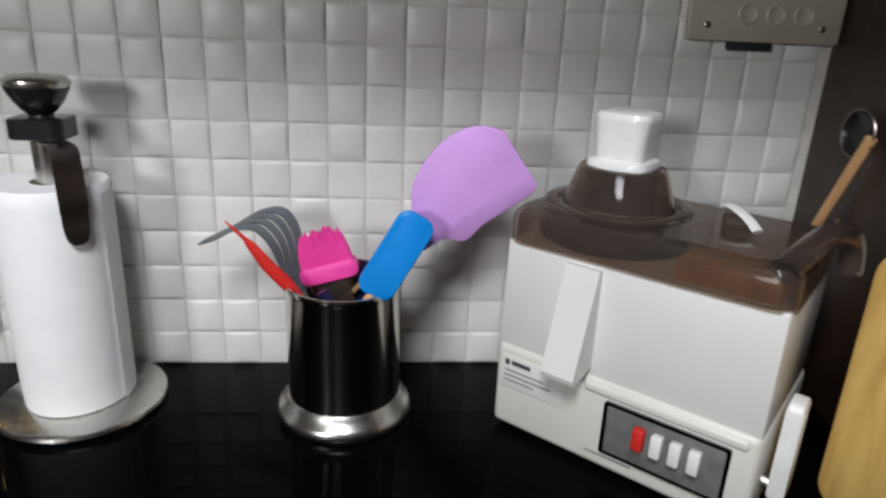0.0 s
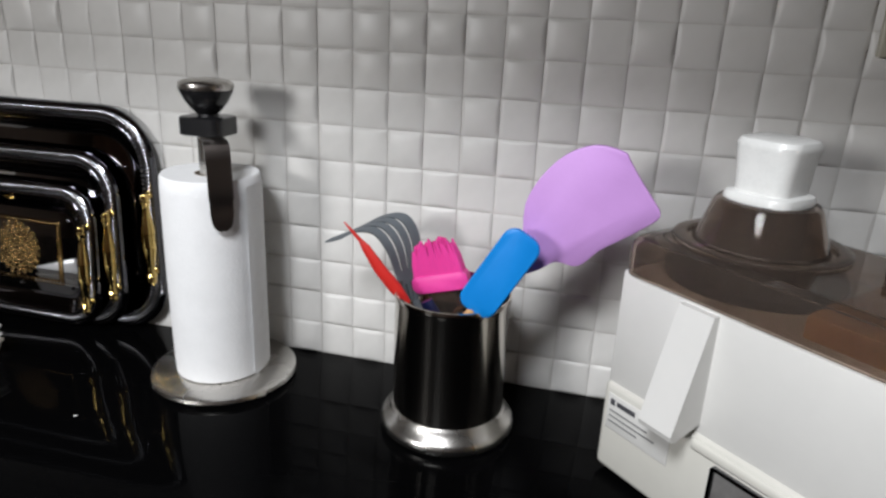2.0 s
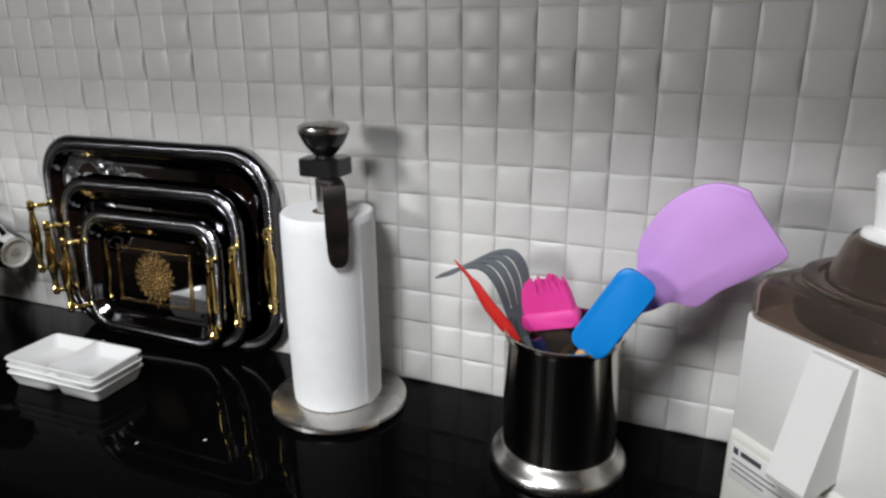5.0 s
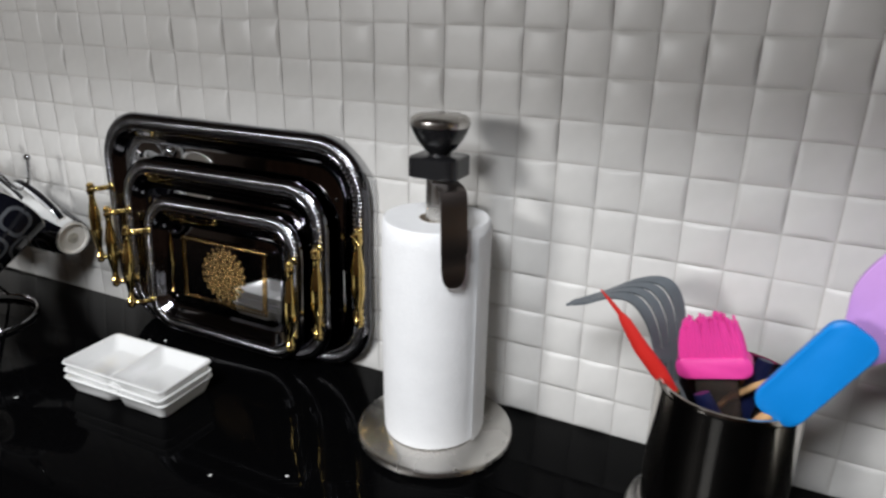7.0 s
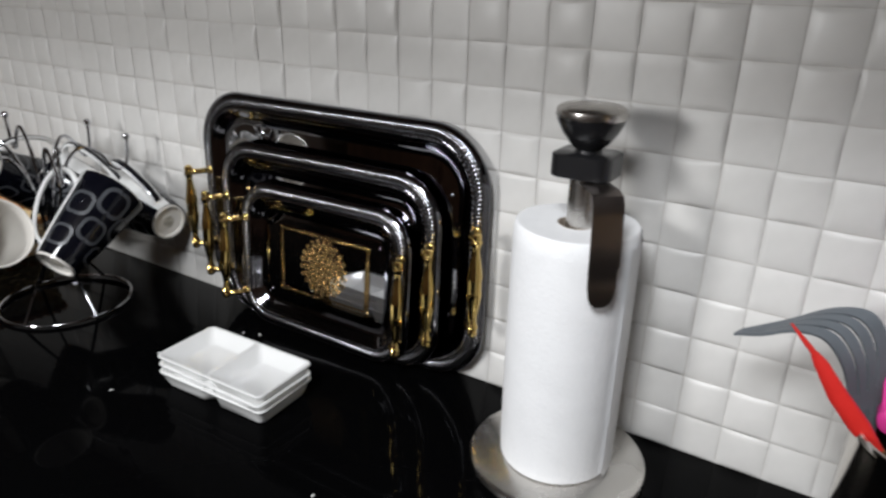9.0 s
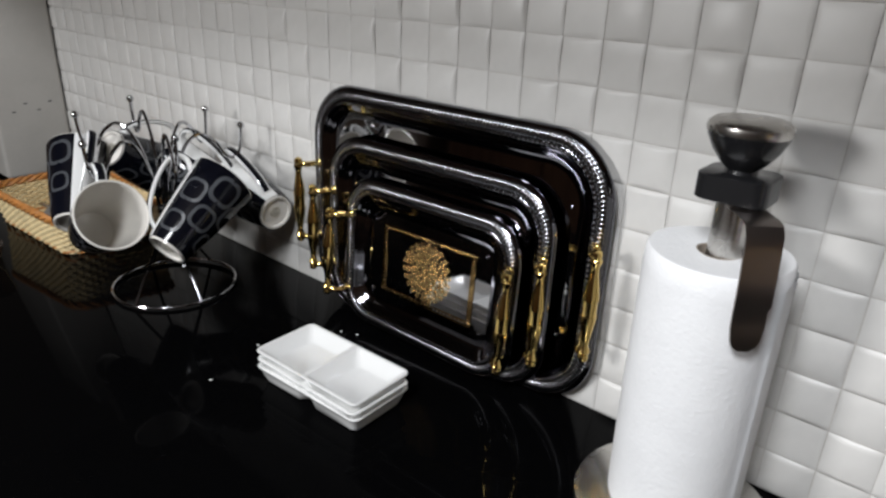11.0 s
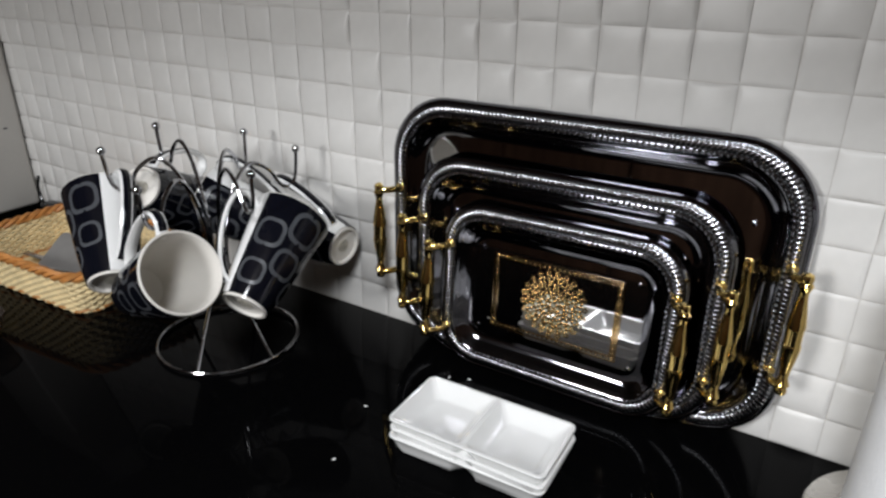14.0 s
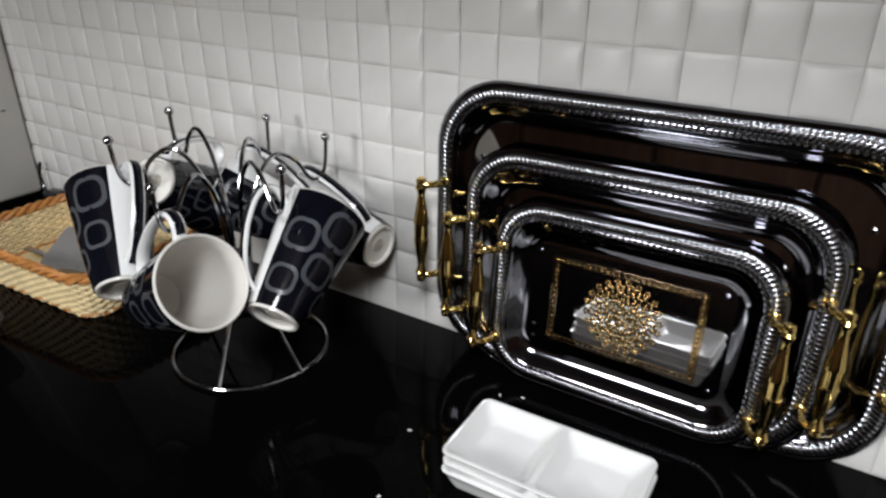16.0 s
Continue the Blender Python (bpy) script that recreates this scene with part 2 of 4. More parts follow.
def ball(at, r, bm=None, n=10, scale=(1, 1, 1)):
    own = bmesh.new()
    bmesh.ops.create_uvsphere(own, u_segments=n, v_segments=max(4, n // 2 + 1), radius=r)
    return merge(bm, own, Matrix.Translation(at) @ Matrix.Diagonal((*scale, 1)))


def rounded(w, h, r, n=8):
    """Points round a rounded rectangle about the origin."""
    pts = []
    for cx, cy, a0 in ((w / 2 - r, h / 2 - r, 0), (-w / 2 + r, h / 2 - r, 90), (-w / 2 + r, -h / 2 + r, 180), (w / 2 - r, -h / 2 + r, 270)):
        for i in range(n + 1):
            a = radians(a0 + 90 * i / n)
            pts.append((cx + r * math.cos(a), cy + r * math.sin(a)))
    return pts


def plate(outline, z0, z1, edge=0.0, bm=None):
    """A flat shape of some thickness, its edges eased."""
    cx, cy = sum(p[0] for p in outline) / len(outline), sum(p[1] for p in outline) / len(outline)

    def ring(z, inset):
        out = []
        for x, y in outline:
            d = max(1e-6, math.hypot(x - cx, y - cy))
            out.append((x - (x - cx) / d * inset, y - (y - cy) / d * inset, z))
        return out
    return loft([ring(z0, edge), ring(z0 + edge * 0.6, 0), ring(z1 - edge * 0.6, 0), ring(z1, edge)] if edge else [ring(z0, 0), ring(z1, 0)], True, True, bm)


def structure(name, bm, mat, label, category, smooth=False):
    return tagged(part(name, bm, mat, None, label, smooth), category=category, kind="structure")


# ---- structure ----
COUNTER = 0.9
wall = structure("wall_north", box((-2.6, -0.0012, 0), (2.4, 0.15, 2.6)), GROUT, "kitchen wall clad in white woven-relief ceramic tiles", "wall")
# room shell out of view, walls and ceiling kept dark for what the chrome reflects
structure("wall_south", box((-3.1, -2.95, 0), (2.4, -2.8, 2.6)), PLASTER, "plain wall at the far side of the kitchen", "wall")
structure("wall_west", box((-3.1, -2.8, 0), (-2.95, 0.15, 2.6)), PLASTER, "plain painted kitchen side wall", "wall")
structure("wall_east", box((2.25, -2.8, 0), (2.4, 0.0, 2.6)), PLASTER, "plain painted kitchen side wall", "wall")
structure("floor", box((-3.1, -2.95, -0.1), (2.4, 0.15, 0.0)), FLOOR, "dark polished stone kitchen floor", "floor")
structure("ceiling", box((-3.1, -2.95, 2.6), (2.4, 0.15, 2.7)), CEILING, "plain painted kitchen ceiling", "ceiling")
counter = structure("countertop", box((-2.9, -0.62, COUNTER - 0.03), (2.2, 0.0, COUNTER), 0.003), GRANITE, "polished black granite kitchen countertop", "countertop", True)
structure("base_cabinet", box((-2.9, -0.58, 0.0), (2.2, -0.0, COUNTER - 0.032)), BROWN_WOOD, "dark brown base cabinet under the worktop", "cabinet")
# unseen cabinets: one overhead sized to shade the tiles, tall ones opposite for reflections
structure("shading_cabinet", box((-2.0, -0.40, 1.565), (0.55, 0.0, 2.2), 0.003), BROWN_WOOD, "unseen dark brown overhead cabinet, added to shade the upper tiles", "cabinet")
for i in range(7):
    structure("tall_cabinet", box((-2.7 + i * 0.66, -2.79, 0.05), (-2.06 + i * 0.66, -2.3, 2.15), 0.004), BROWN_WOOD, "tall dark brown wooden kitchen cabinet", "cabinet")
# dark upright panel at the end of the tiling
structure("end_panel", box((0.564, -0.40, COUNTER + 0.001), (0.61, -0.001, 2.2), 0.003), DARK_WOOD, "dark wooden end panel beside the tiled wall", "panel", True)

# ---- tiles ----
CELL = 0.05


def tile_mesh(kind, seed):
    """One woven-relief square: a strip bowed along one way, its ends dipping under the neighbours, its long sides eased."""
    rnd = random.Random(seed)
    high = rnd.uniform(0.0018, 0.0046) if kind < 2 else rnd.uniform(0.0006, 0.0018)
    tip_a, tip_b = rnd.uniform(-1, 1) * 0.0004, rnd.uniform(-1, 1) * 0.0004
    g = CELL * 0.5 - 0.0004
    along, across = (-1, -0.84, -0.5, 0, 0.5, 0.84, 1), ((-1, 0.0), (-0.93, 0.62), (-0.76, 1.0), (0.76, 1.0), (0.93, 0.62), (1, 0.0))
    bm = bmesh.new()
    grid = []
    for b, swell in across:
        row = []
        for a in along:
            h = 0.0022 + (high * (1 - abs(a) ** 2.2) + 0.0005 * (abs(a) < 1) + tip_a * a + tip_b * b) * swell
            row.append(bm.verts.new((a * g, -h, b * g) if kind % 2 else (b * g, -h, a * g)))
        grid.append(row)
    for j in range(len(across) - 1):
        for i in range(len(along) - 1):
            bm.faces.new((grid[j][i], grid[j][i + 1], grid[j + 1][i + 1], grid[j + 1][i]))
    return bm


def tile_kind(c, r):
    rnd = random.Random(c * 131 + r * 17 + 5)
    k = (c + r) % 2
    if rnd.random() < 0.28:
        k = 1 - k
    if rnd.random() < 0.42:
        k += 2
    return k, rnd.randrange(4)


def tile_meshes():
    out = {}
    for k in range(4):
        for s in range(4):
            bm = tile_mesh(k, k * 10 + s)
            me = bpy.data.meshes.new("tile")
            bmesh.ops.recalc_face_normals(bm, faces=bm.faces)
            for f in bm.faces:
                f.smooth = True
            bm.to_mesh(me)
            bm.free()
            me.set_sharp_from_angle(angle=radians(70))
            me.materials.append(TILE)
            out[k, s] = me
    return out


def lay_tiles():
    meshes = tile_meshes()
    rest = bmesh.new()
    for r in range(0, 14):
        for c in range(-42, 12):
            x = (c + 0.5) * CELL
            if x > 0.564:
                continue
            seam = 0.0006 if c % 6 == 0 else 0.0
            at = Matrix.Translation((x + seam * 0.5, 0.0, COUNTER + (r + 0.5) * CELL)) @ Matrix.Diagonal((1 - seam / CELL, 1, 1, 1))
            me = meshes[tile_kind(c, r)]
            if -24 <= c < 9 and r < 9:
                ob = new("tile", me)
                ob.parent = wall
                ob.matrix_basis = at
            else:
                one = me.copy()
                one.transform(at)
                rest.from_mesh(one)
                bpy.data.meshes.remove(one)
    ob = part("outer_tiles", rest, TILE, wall)
    tagged(ob, kind="stuff")


# ---- paper towel holder ----
def towel_holder():
    x, y = -0.407, -0.099
    t = thing("paper_towel_holder", (x, y, COUNTER), "brushed steel paper towel holder with black knob and spring arm", "towel holder")
    part("base_plate", lathe([(0, 0), (0.094, 0), (0.0995, 0.002), (0.1005, 0.005), (0.099, 0.009), (0.094, 0.0115), (0, 0.0125)], 64), STEEL, t, "round brushed steel base")
    part("post", lathe([(0.0, 0.012), (0.0150, 0.012), (0.0150, 0.343), (0, 0.343)], 24), STEEL, t)
    part("collar", merge(None, plate(rounded(0.060, 0.052, 0.012), 0.341, 0.364, 0.002)), BLACK_PLASTIC, t, "black plastic collar")
    part("neck", lathe([(0.0, 0.363), (0.014, 0.363), (0.012, 0.369), (0.016, 0.374), (0, 0.374)], 24), BLACK_PLASTIC, t)
    k = part("knob", lathe([(0.0, 0.367), (0.0125, 0.367), (0.019, 0.373), (0.0265, 0.383), (0.0318, 0.394), (0.0330, 0.398), (0, 0.398)], 40), BLACK_PLASTIC, t, "black tapered knob")
    part("cap", lathe([(0.0330, 0.3975), (0.0340, 0.400), (0.0332, 0.405), (0.029, 0.4085), (0.015, 0.4105), (0, 0.411)], 40), STEEL, k, "brushed steel cap")
    # spring arm: bent strip from the collar down over the roll
    ux, uy = 0.65, -0.760
    prof = [(0.020, 0.3395), (0.050, 0.3395), (0.058, 0.337), (0.0625, 0.330), (0.0640, 0.318), (0.0665, 0.295), (0.0680, 0.272), (0.0660, 0.267), (0.0675, 0.252), (0.0680, 0.241), (0.0680, 0.235)]
    rings = []
    for i, (d, z) in enumerate(prof):
        half = 0.0148 if i < 7 else (0.0138, 0.0138, 0.0122, 0.0098)[i - 7]
        rings.append([(ux * (d + o) - uy * e * half, uy * (d + o) + ux * e * half, z + o * 0.3) for e, o in ((-1, 0), (1, 0), (1, 0.002), (-1, 0.002))])
    tip = [(ux * (0.068 + o) - uy * e * 0.0045, uy * (0.068 + o) + ux * e * 0.0045, 0.2315) for e, o in ((-1, 0), (1, 0), (1, 0.002), (-1, 0.002))]
    part("spring_arm", loft(rings + [tip]), ARM_METAL, t, "dark brushed metal spring arm")
    r = thing("paper_towel_roll", (x - 0.004, y + 0.002, COUNTER + 0.0125), "full white paper towel roll on the steel holder", "paper towel")
    n = 56
    rings = []
    for rad, z in ((0.0205, 0.0), (0.0608, 0.0), (0.0635, 0.002), (0.0642, 0.02), (0.0636, 0.14), (0.0642, 0.258), (0.0634, 0.2755), (0.0612, 0.2785), (0.0205, 0.2775), (0.0205, 0.0)):
        rings.append([((rad + 0.0009 * math.sin(3 * a + z * 20)) * math.cos(a), (rad + 0.0009 * math.sin(3 * a + z * 20)) * math.sin(a), z) for a in (2 * math.pi * i / n for i in range(n))])
    part("paper", loft(rings, True, False), PAPER, r)
    part("core", lathe([(0.0203, 0.0005), (0.0203, 0.2775), (0.019, 0.2775), (0.019, 0.0005), (0.0203, 0.0005)], 32), CARD, r, "grey cardboard core")
    # loose last sheet
    sheet = []
    for z in (0.004, 0.1, 0.2, 0.27):
        row = []
        for i in range(13):
            a = radians(-20 + i * 6)
            lift = 0.0008 + 0.0035 * max(0, (6 - i) / 6) ** 2
            row.append(((0.0644 + lift) * math.cos(a), (0.0644 + lift) * math.sin(a), z))
        sheet.append(row)
    part("loose_sheet", loft(sheet, False, False), PAPER, r)


# ---- utensil pot ----
def utensil_pot():
    x, y = -0.073, -0.119
    t = thing("utensil_pot", (x, y, COUNTER), "polished steel utensil pot with flared base", "utensil holder")
    part("base", lathe([(0, 0), (0.082, 0), (0.0852, 0.003), (0.0858, 0.007), (0.0848, 0.012), (0.0815, 0.0165), (0.0765, 0.0205), (0.0740, 0.026), (0.0710, 0.030), (0, 0.030)], 64), STEEL, t, "flared steel foot")
    part("cylinder", lathe([(0.0705, 0.028), (0.0705, 0.171), (0.0715, 0.174), (0.0722, 0.1775), (0.0715, 0.181), (0.0695, 0.1815), (0.0685, 0.179), (0.0685, 0.034), (0, 0.033)], 64), STEEL_POLISHED, t)

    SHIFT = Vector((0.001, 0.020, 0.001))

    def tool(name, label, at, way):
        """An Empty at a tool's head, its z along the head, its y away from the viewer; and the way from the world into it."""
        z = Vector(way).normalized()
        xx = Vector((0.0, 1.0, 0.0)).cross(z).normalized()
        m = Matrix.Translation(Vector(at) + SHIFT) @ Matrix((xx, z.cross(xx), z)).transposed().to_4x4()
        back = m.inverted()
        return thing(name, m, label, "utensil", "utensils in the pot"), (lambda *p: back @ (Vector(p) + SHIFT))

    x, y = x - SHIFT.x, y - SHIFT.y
    flat_up = Matrix.Rotation(radians(90), 4, "X")
    low = COUNTER + 0.04
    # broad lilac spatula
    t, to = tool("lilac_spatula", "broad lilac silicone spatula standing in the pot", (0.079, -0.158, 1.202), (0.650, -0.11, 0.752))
    part("handle", tube(smooth_path([to(x - 0.045, y + 0.02, low), to(x + 0.0, y + 0.03, low + 0.1), (0.0, 0.002, -0.096), (0, 0, -0.083)], 4), 0.0034, 10), LIGHT_WOOD, t, "wooden handle")
    pts = [(-0.030, 0.083), (-0.060, 0.064), (-0.077, 0.028), (-0.078, -0.016), (-0.066, -0.058), (-0.036, -0.094), (-0.016, -0.128), (0.002, -0.136), (0.014, -0.112), (0.020, -0.086), (0.040, -0.072), (0.046, -0.058), (0.046, -0.030), (0.054, 0.006), (0.062, 0.048), (0.058, 0.062), (0.040, 0.067), (0.004, 0.075), (-0.018, 0.081)]
    out = [(p.x * 0.83, p.y * 0.83) for p in smooth_path([(a, b, 0) for a, b in pts], 3, True)]
    part("blade", merge(None, plate(out, -0.0035, 0.0035, 0.0022), flat_up), LILAC, t, "lilac silicone blade")
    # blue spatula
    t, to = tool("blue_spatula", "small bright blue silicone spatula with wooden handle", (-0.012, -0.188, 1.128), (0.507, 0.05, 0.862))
    part("handle", tube([to(x - 0.03, y + 0.01, low), (0, 0, -0.062), (0, 0, -0.046)], [0.006, 0.006, 0.0045], 10), LIGHT_WOOD, t, "wooden handle")
    out = [(a, b) for a, b in rounded(0.045, 0.110, 0.015, 5)]
    part("blade", merge(None, plate(out, -0.005, 0.005, 0.003), flat_up), BLUE, t, "blue silicone blade")
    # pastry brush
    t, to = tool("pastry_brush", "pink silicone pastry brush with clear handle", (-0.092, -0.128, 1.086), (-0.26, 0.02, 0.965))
    part("handle", merge(None, plate([(a, b - 0.065) for a, b in rounded(0.040, 0.11, 0.008, 3)], -0.004, 0.004, 0.001), flat_up), SMOKED, t, "clear handle")
    part("ferrule", merge(None, plate(rounded(0.072, 0.024, 0.010, 4), -0.010, 0.010, 0.003), flat_up), PINK, t)
    bm = bmesh.new()
    rnd = random.Random(4)
    for row in range(4):
        for i in range(19):
            px = -0.030 + i * 0.060 / 18
            py = -0.0075 + row * 0.005
            top = 0.052 - 0.006 * (px / 0.030) ** 2 + rnd.uniform(-0.005, 0.003)
            tube([(px, py, 0.008), (px * 0.93, py, 0.028), (px * 0.80 + rnd.uniform(-0.0015, 0.0015), py, top)], [0.0024, 0.0022, 0.0014], 5, bm)
    part("bristles", bm, PINK, t)
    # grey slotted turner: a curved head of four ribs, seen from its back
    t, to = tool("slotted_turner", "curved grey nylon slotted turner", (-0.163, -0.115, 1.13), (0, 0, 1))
    line = smooth_path([to(-0.128, -0.118, 1.045), to(-0.136, -0.118, 1.085), to(-0.146, -0.117, 1.125), to(-0.164, -0.116, 1.147), to(-0.190, -0.116, 1.145), to(-0.218, -0.116, 1.129), to(-0.246, -0.116, 1.116)], 5)
    across = Vector((0.56, 0.74, 0.30)).normalized()

    def slat(name, lo, hi, span, thick):
        rings = []
        for i in span:
            w = 0.006 + 0.021 * math.sin(math.pi * min(1, i / (len(line) - 1) * 1.05)) ** 0.8
            d = (line[min(i + 1, len(line) - 1)] - line[max(i - 1, 0)]).normalized()
            nrm = d.cross(across).normalized() * thick
            rings.append([line[i] + across * w * lo + nrm, line[i] + across * w * hi + nrm, line[i] + across * w * hi - nrm, line[i] + across * w * lo - nrm])
        part(name, loft(rings), GREY_NYLON, t)
    for lo, hi in ((-1.0, -0.58), (-0.46, -0.10), (0.02, 0.38), (0.50, 1.0)):
        slat("rib", lo, hi, range(len(line)), 0.0014)
    for f in (0.16, 0.80):
        i = int(f * (len(line) - 1))
        slat("cross_bar", -1.0, 1.0, (i, i + 1, i + 2), 0.0011)
    part("handle", tube([to(x + 0.01, y + 0.02, low), to(-0.128, -0.118, 1.05)], 0.006, 8), GREY_NYLON, t)
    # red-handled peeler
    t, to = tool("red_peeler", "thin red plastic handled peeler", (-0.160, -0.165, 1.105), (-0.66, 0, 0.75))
    part("handle", tube([to(-0.124, -0.165, 1.066), to(-0.140, -0.165, 1.084), to(-0.160, -0.165, 1.106), to(-0.178, -0.165, 1.131), to(-0.184, -0.165, 1.138)], [0.0055, 0.0085, 0.0080, 0.0055, 0.003], 10, flat=((0, 1, 0), 0.5)), RED_HANDLE, t)
    part("tip", tube([to(-0.183, -0.165, 1.137), to(-0.193, -0.165, 1.147), to(-0.205, -0.165, 1.159)], [0.0028, 0.0022, 0.0008], 8), RED_HANDLE, t)
    part("shank", tube([to(x - 0.01, y - 0.015, low), to(-0.122, -0.164, 1.067)], 0.0045, 8), GOLD, t, "brass shank")
    t, to = tool("navy_ladle_handle", "dark navy plastic utensil handle in the pot", (x - 0.02, y - 0.035, 1.07), (-0.5, 0, 0.85))
    part("handle", tube([to(x + 0.03, y, low), (0, 0, -0.04), (0, 0, 0.008)], [0.006, 0.011, 0.008], 10, flat=((0, 1, 0), 0.5)), NAVY, t)
    t, to = tool("navy_spoon", "dark navy plastic spoon in the pot", (x + 0.028, y + 0.045, 1.082), (0.2, 0.05, 0.97))
    part("handle", tube([to(x, y + 0.02, low), (0, 0, -0.03), (0, 0, 0.004)], [0.006, 0.010, 0.008], 10, flat=((0, 1, 0), 0.5)), NAVY, t)


# ---- trays ----
def tray(x, w, h, bottom_y, top_y, label, printed=False, corner=0.075):
    lean = math.degrees(math.atan2(top_y - bottom_y, h))
    # local x along the wall, y up the tray, z out of its face
    m = pose(x, bottom_y, COUNTER + 0.0005, 90 - lean, 0, 0)
    t = thing("serving_tray", m, label, "tray", "chrome trays leaning on the wall")

    def ring(inset, z):
        return [(px, py + h / 2, z) for px, py in rounded(w - 2 * inset, h - 2 * inset, max(0.012, corner - inset * 0.8), 10)]
    part("rim", loft([ring(0.030, -0.001), ring(0.003, -0.006), ring(0.0, -0.003), ring(0.001, 0.0005), ring(0.005, 0.0036), ring(0.0058, 0.0030)], True, False), CHROME, t, "plain chrome outer edge")

    def even(inset, count):
        line = [Vector(p) for p in ring(inset, 0.0)]
        line.append(line[0])
        total = sum((q - p).length for p, q in zip(line, line[1:]))
        out, acc, i = [], 0.0, 0
        for k in range(count):
            want = total * k / count
            while acc + (line[i + 1] - line[i]).length < want:
                acc += (line[i + 1] - line[i]).length
                i += 1
            out.append(line[i].lerp(line[i + 1], (want - acc) / max(1e-9, (line[i + 1] - line[i]).length)))
        return out
    ribs = int((2 * w + 2 * h - 1.72 * corner) / 0.0056)
    band = []
    for inset, z, deep, skew in ((0.0056, 0.0030, 0.0, 0.0), (0.0075, 0.0047, 0.0002, 0.2), (0.0110, 0.0056, 0.0004, 0.8), (0.0150, 0.0055, 0.0004, 1.4), (0.0178, 0.0047, 0.0002, 2.0), (0.0190, 0.0038, 0.0, 2.0)):
        band.append([p + Vector((0, 0, z + deep * math.cos(math.pi * k / 3 + skew))) for k, p in enumerate(even(inset, ribs * 6))])
    part("hatched_band", loft(band, True, False), CHROME_EMBOSSED, t, "embossed chrome rim with slanting ribs")
    part("inner_rim", loft([ring(0.0188, 0.0036), ring(0.0200, 0.0042), ring(0.0225, 0.0038), ring(0.0250, 0.0022), ring(0.0268, 0.0008)], True, False), CHROME, t)
    part("well", loft([ring(0.0266, 0.0008), ring(0.0300, -0.0012), ring(0.0335, -0.0036), ring(0.0370, -0.0057), ring(0.0405, -0.0073), ring(0.0440, -0.0082), ring(0.0480, -0.0085), ring(0.0480, -0.0100), ring(0.0400, -0.0086), ring(0.0300, -0.0030), ring(0.0266, 0.0008)], True, False), CHROME, t, "smooth chrome step")
    part("base", loft([ring(0.0475, -0.0100), ring(0.0475, -0.0086)], True, True), TRAY_MIRROR, t, "mirror-polished flat centre")
    # a row of beads inside the ribs
    bm = bmesh.new()
    for inset, z, size, step in ((0.0212, 0.0041, 0.0026, 0.0066),):
        line = [Vector(p) for p in ring(inset, z)]
        line.append(line[0])
        left = 0.0
        for a, b in zip(line, line[1:]):
            d = (b - a).length
            while left < d:
                q = a + (b - a) * (left / d)
                s = size
                vs = [bm.verts.new(q + Vector(o)) for o in ((s, 0, 0), (0, s, 0), (-s, 0, 0), (0, -s, 0), (s * .6, s * .6, s * .55), (-s * .6, s * .6, s * .55), (-s * .6, -s * .6, s * .55), (s * .6, -s * .6, s * .55), (0, 0, s))]
                for i in range(4):
                    bm.faces.new((vs[i], vs[(i + 1) % 4], vs[4 + i]))
                    bm.faces.new((vs[i], vs[4 + i], vs[4 + (i - 1) % 4]))
                    bm.faces.new((vs[4 + i], vs[4 + (i + 1) % 4], vs[8]))
                left += step
            left -= d
    tagged(part("beading", bm, CHROME_EMBOSSED, t, "row of tiny chrome beads"), kind="stuff")
    # brass-coloured grips at both ends
    half = 0.060
    for sx in (-1, 1):
        gx, gy, gz = sx * (w / 2 - 0.010), h * 0.47, 0.032
        prof = [(-half - 0.010, 0.0015), (-half - 0.008, 0.0042), (-half - 0.004, 0.0050), (-half, 0.0042), (-half + 0.003, 0.0058), (-half + 0.007, 0.0046), (-half + 0.012, 0.0034), (-0.040, 0.0040), (-0.028, 0.0056), (-0.016, 0.0070), (-0.010, 0.0074), (-0.009, 0.0066), (0.009, 0.0066), (0.010, 0.0074), (0.016, 0.0070), (0.028, 0.0056), (0.040, 0.0040), (half - 0.012, 0.0034), (half - 0.007, 0.0046), (half - 0.003, 0.0058), (half, 0.0042), (half + 0.004, 0.0050), (half + 0.008, 0.0042), (half + 0.010, 0.0015)]
        g = part("handle", tube([(gx + sx * 0.012, gy + a, gz) for a, _ in prof], [r * 1.3 for _, r in prof], 10), GOLD, t, "turned gold-coloured handle")
        for sy in (-1, 1):
            path = smooth_path([(gx - sx * 0.004, gy + sy * half, 0.003), (gx - sx * 0.004, gy + sy * half, 0.014), (gx + sx * 0.002, gy + sy * half, 0.026), (gx + sx * 0.012, gy + sy * half, gz)], 4)
            bm = tube(path, [0.0060] + [0.0044] * (len(path) - 2) + [0.005], 10)
            ball((gx - sx * 0.004, gy + sy * half, 0.0045), 0.0068, bm, 10, (1, 1, 0.5))
            part("post", bm, GOLD, g)
    for sx in (-1, 1):
        for sy in (-1, 1):
            part("rivet", ball((sx * (w / 2 - 0.058), h * 0.5 + sy * h * 0.24, -0.0080), 0.003, None, 8, (1, 1, 0.6)), CHROME, t)
    if printed:
        cy, pw, ph, z = 0.1155, 0.172, 0.104, -0.0083
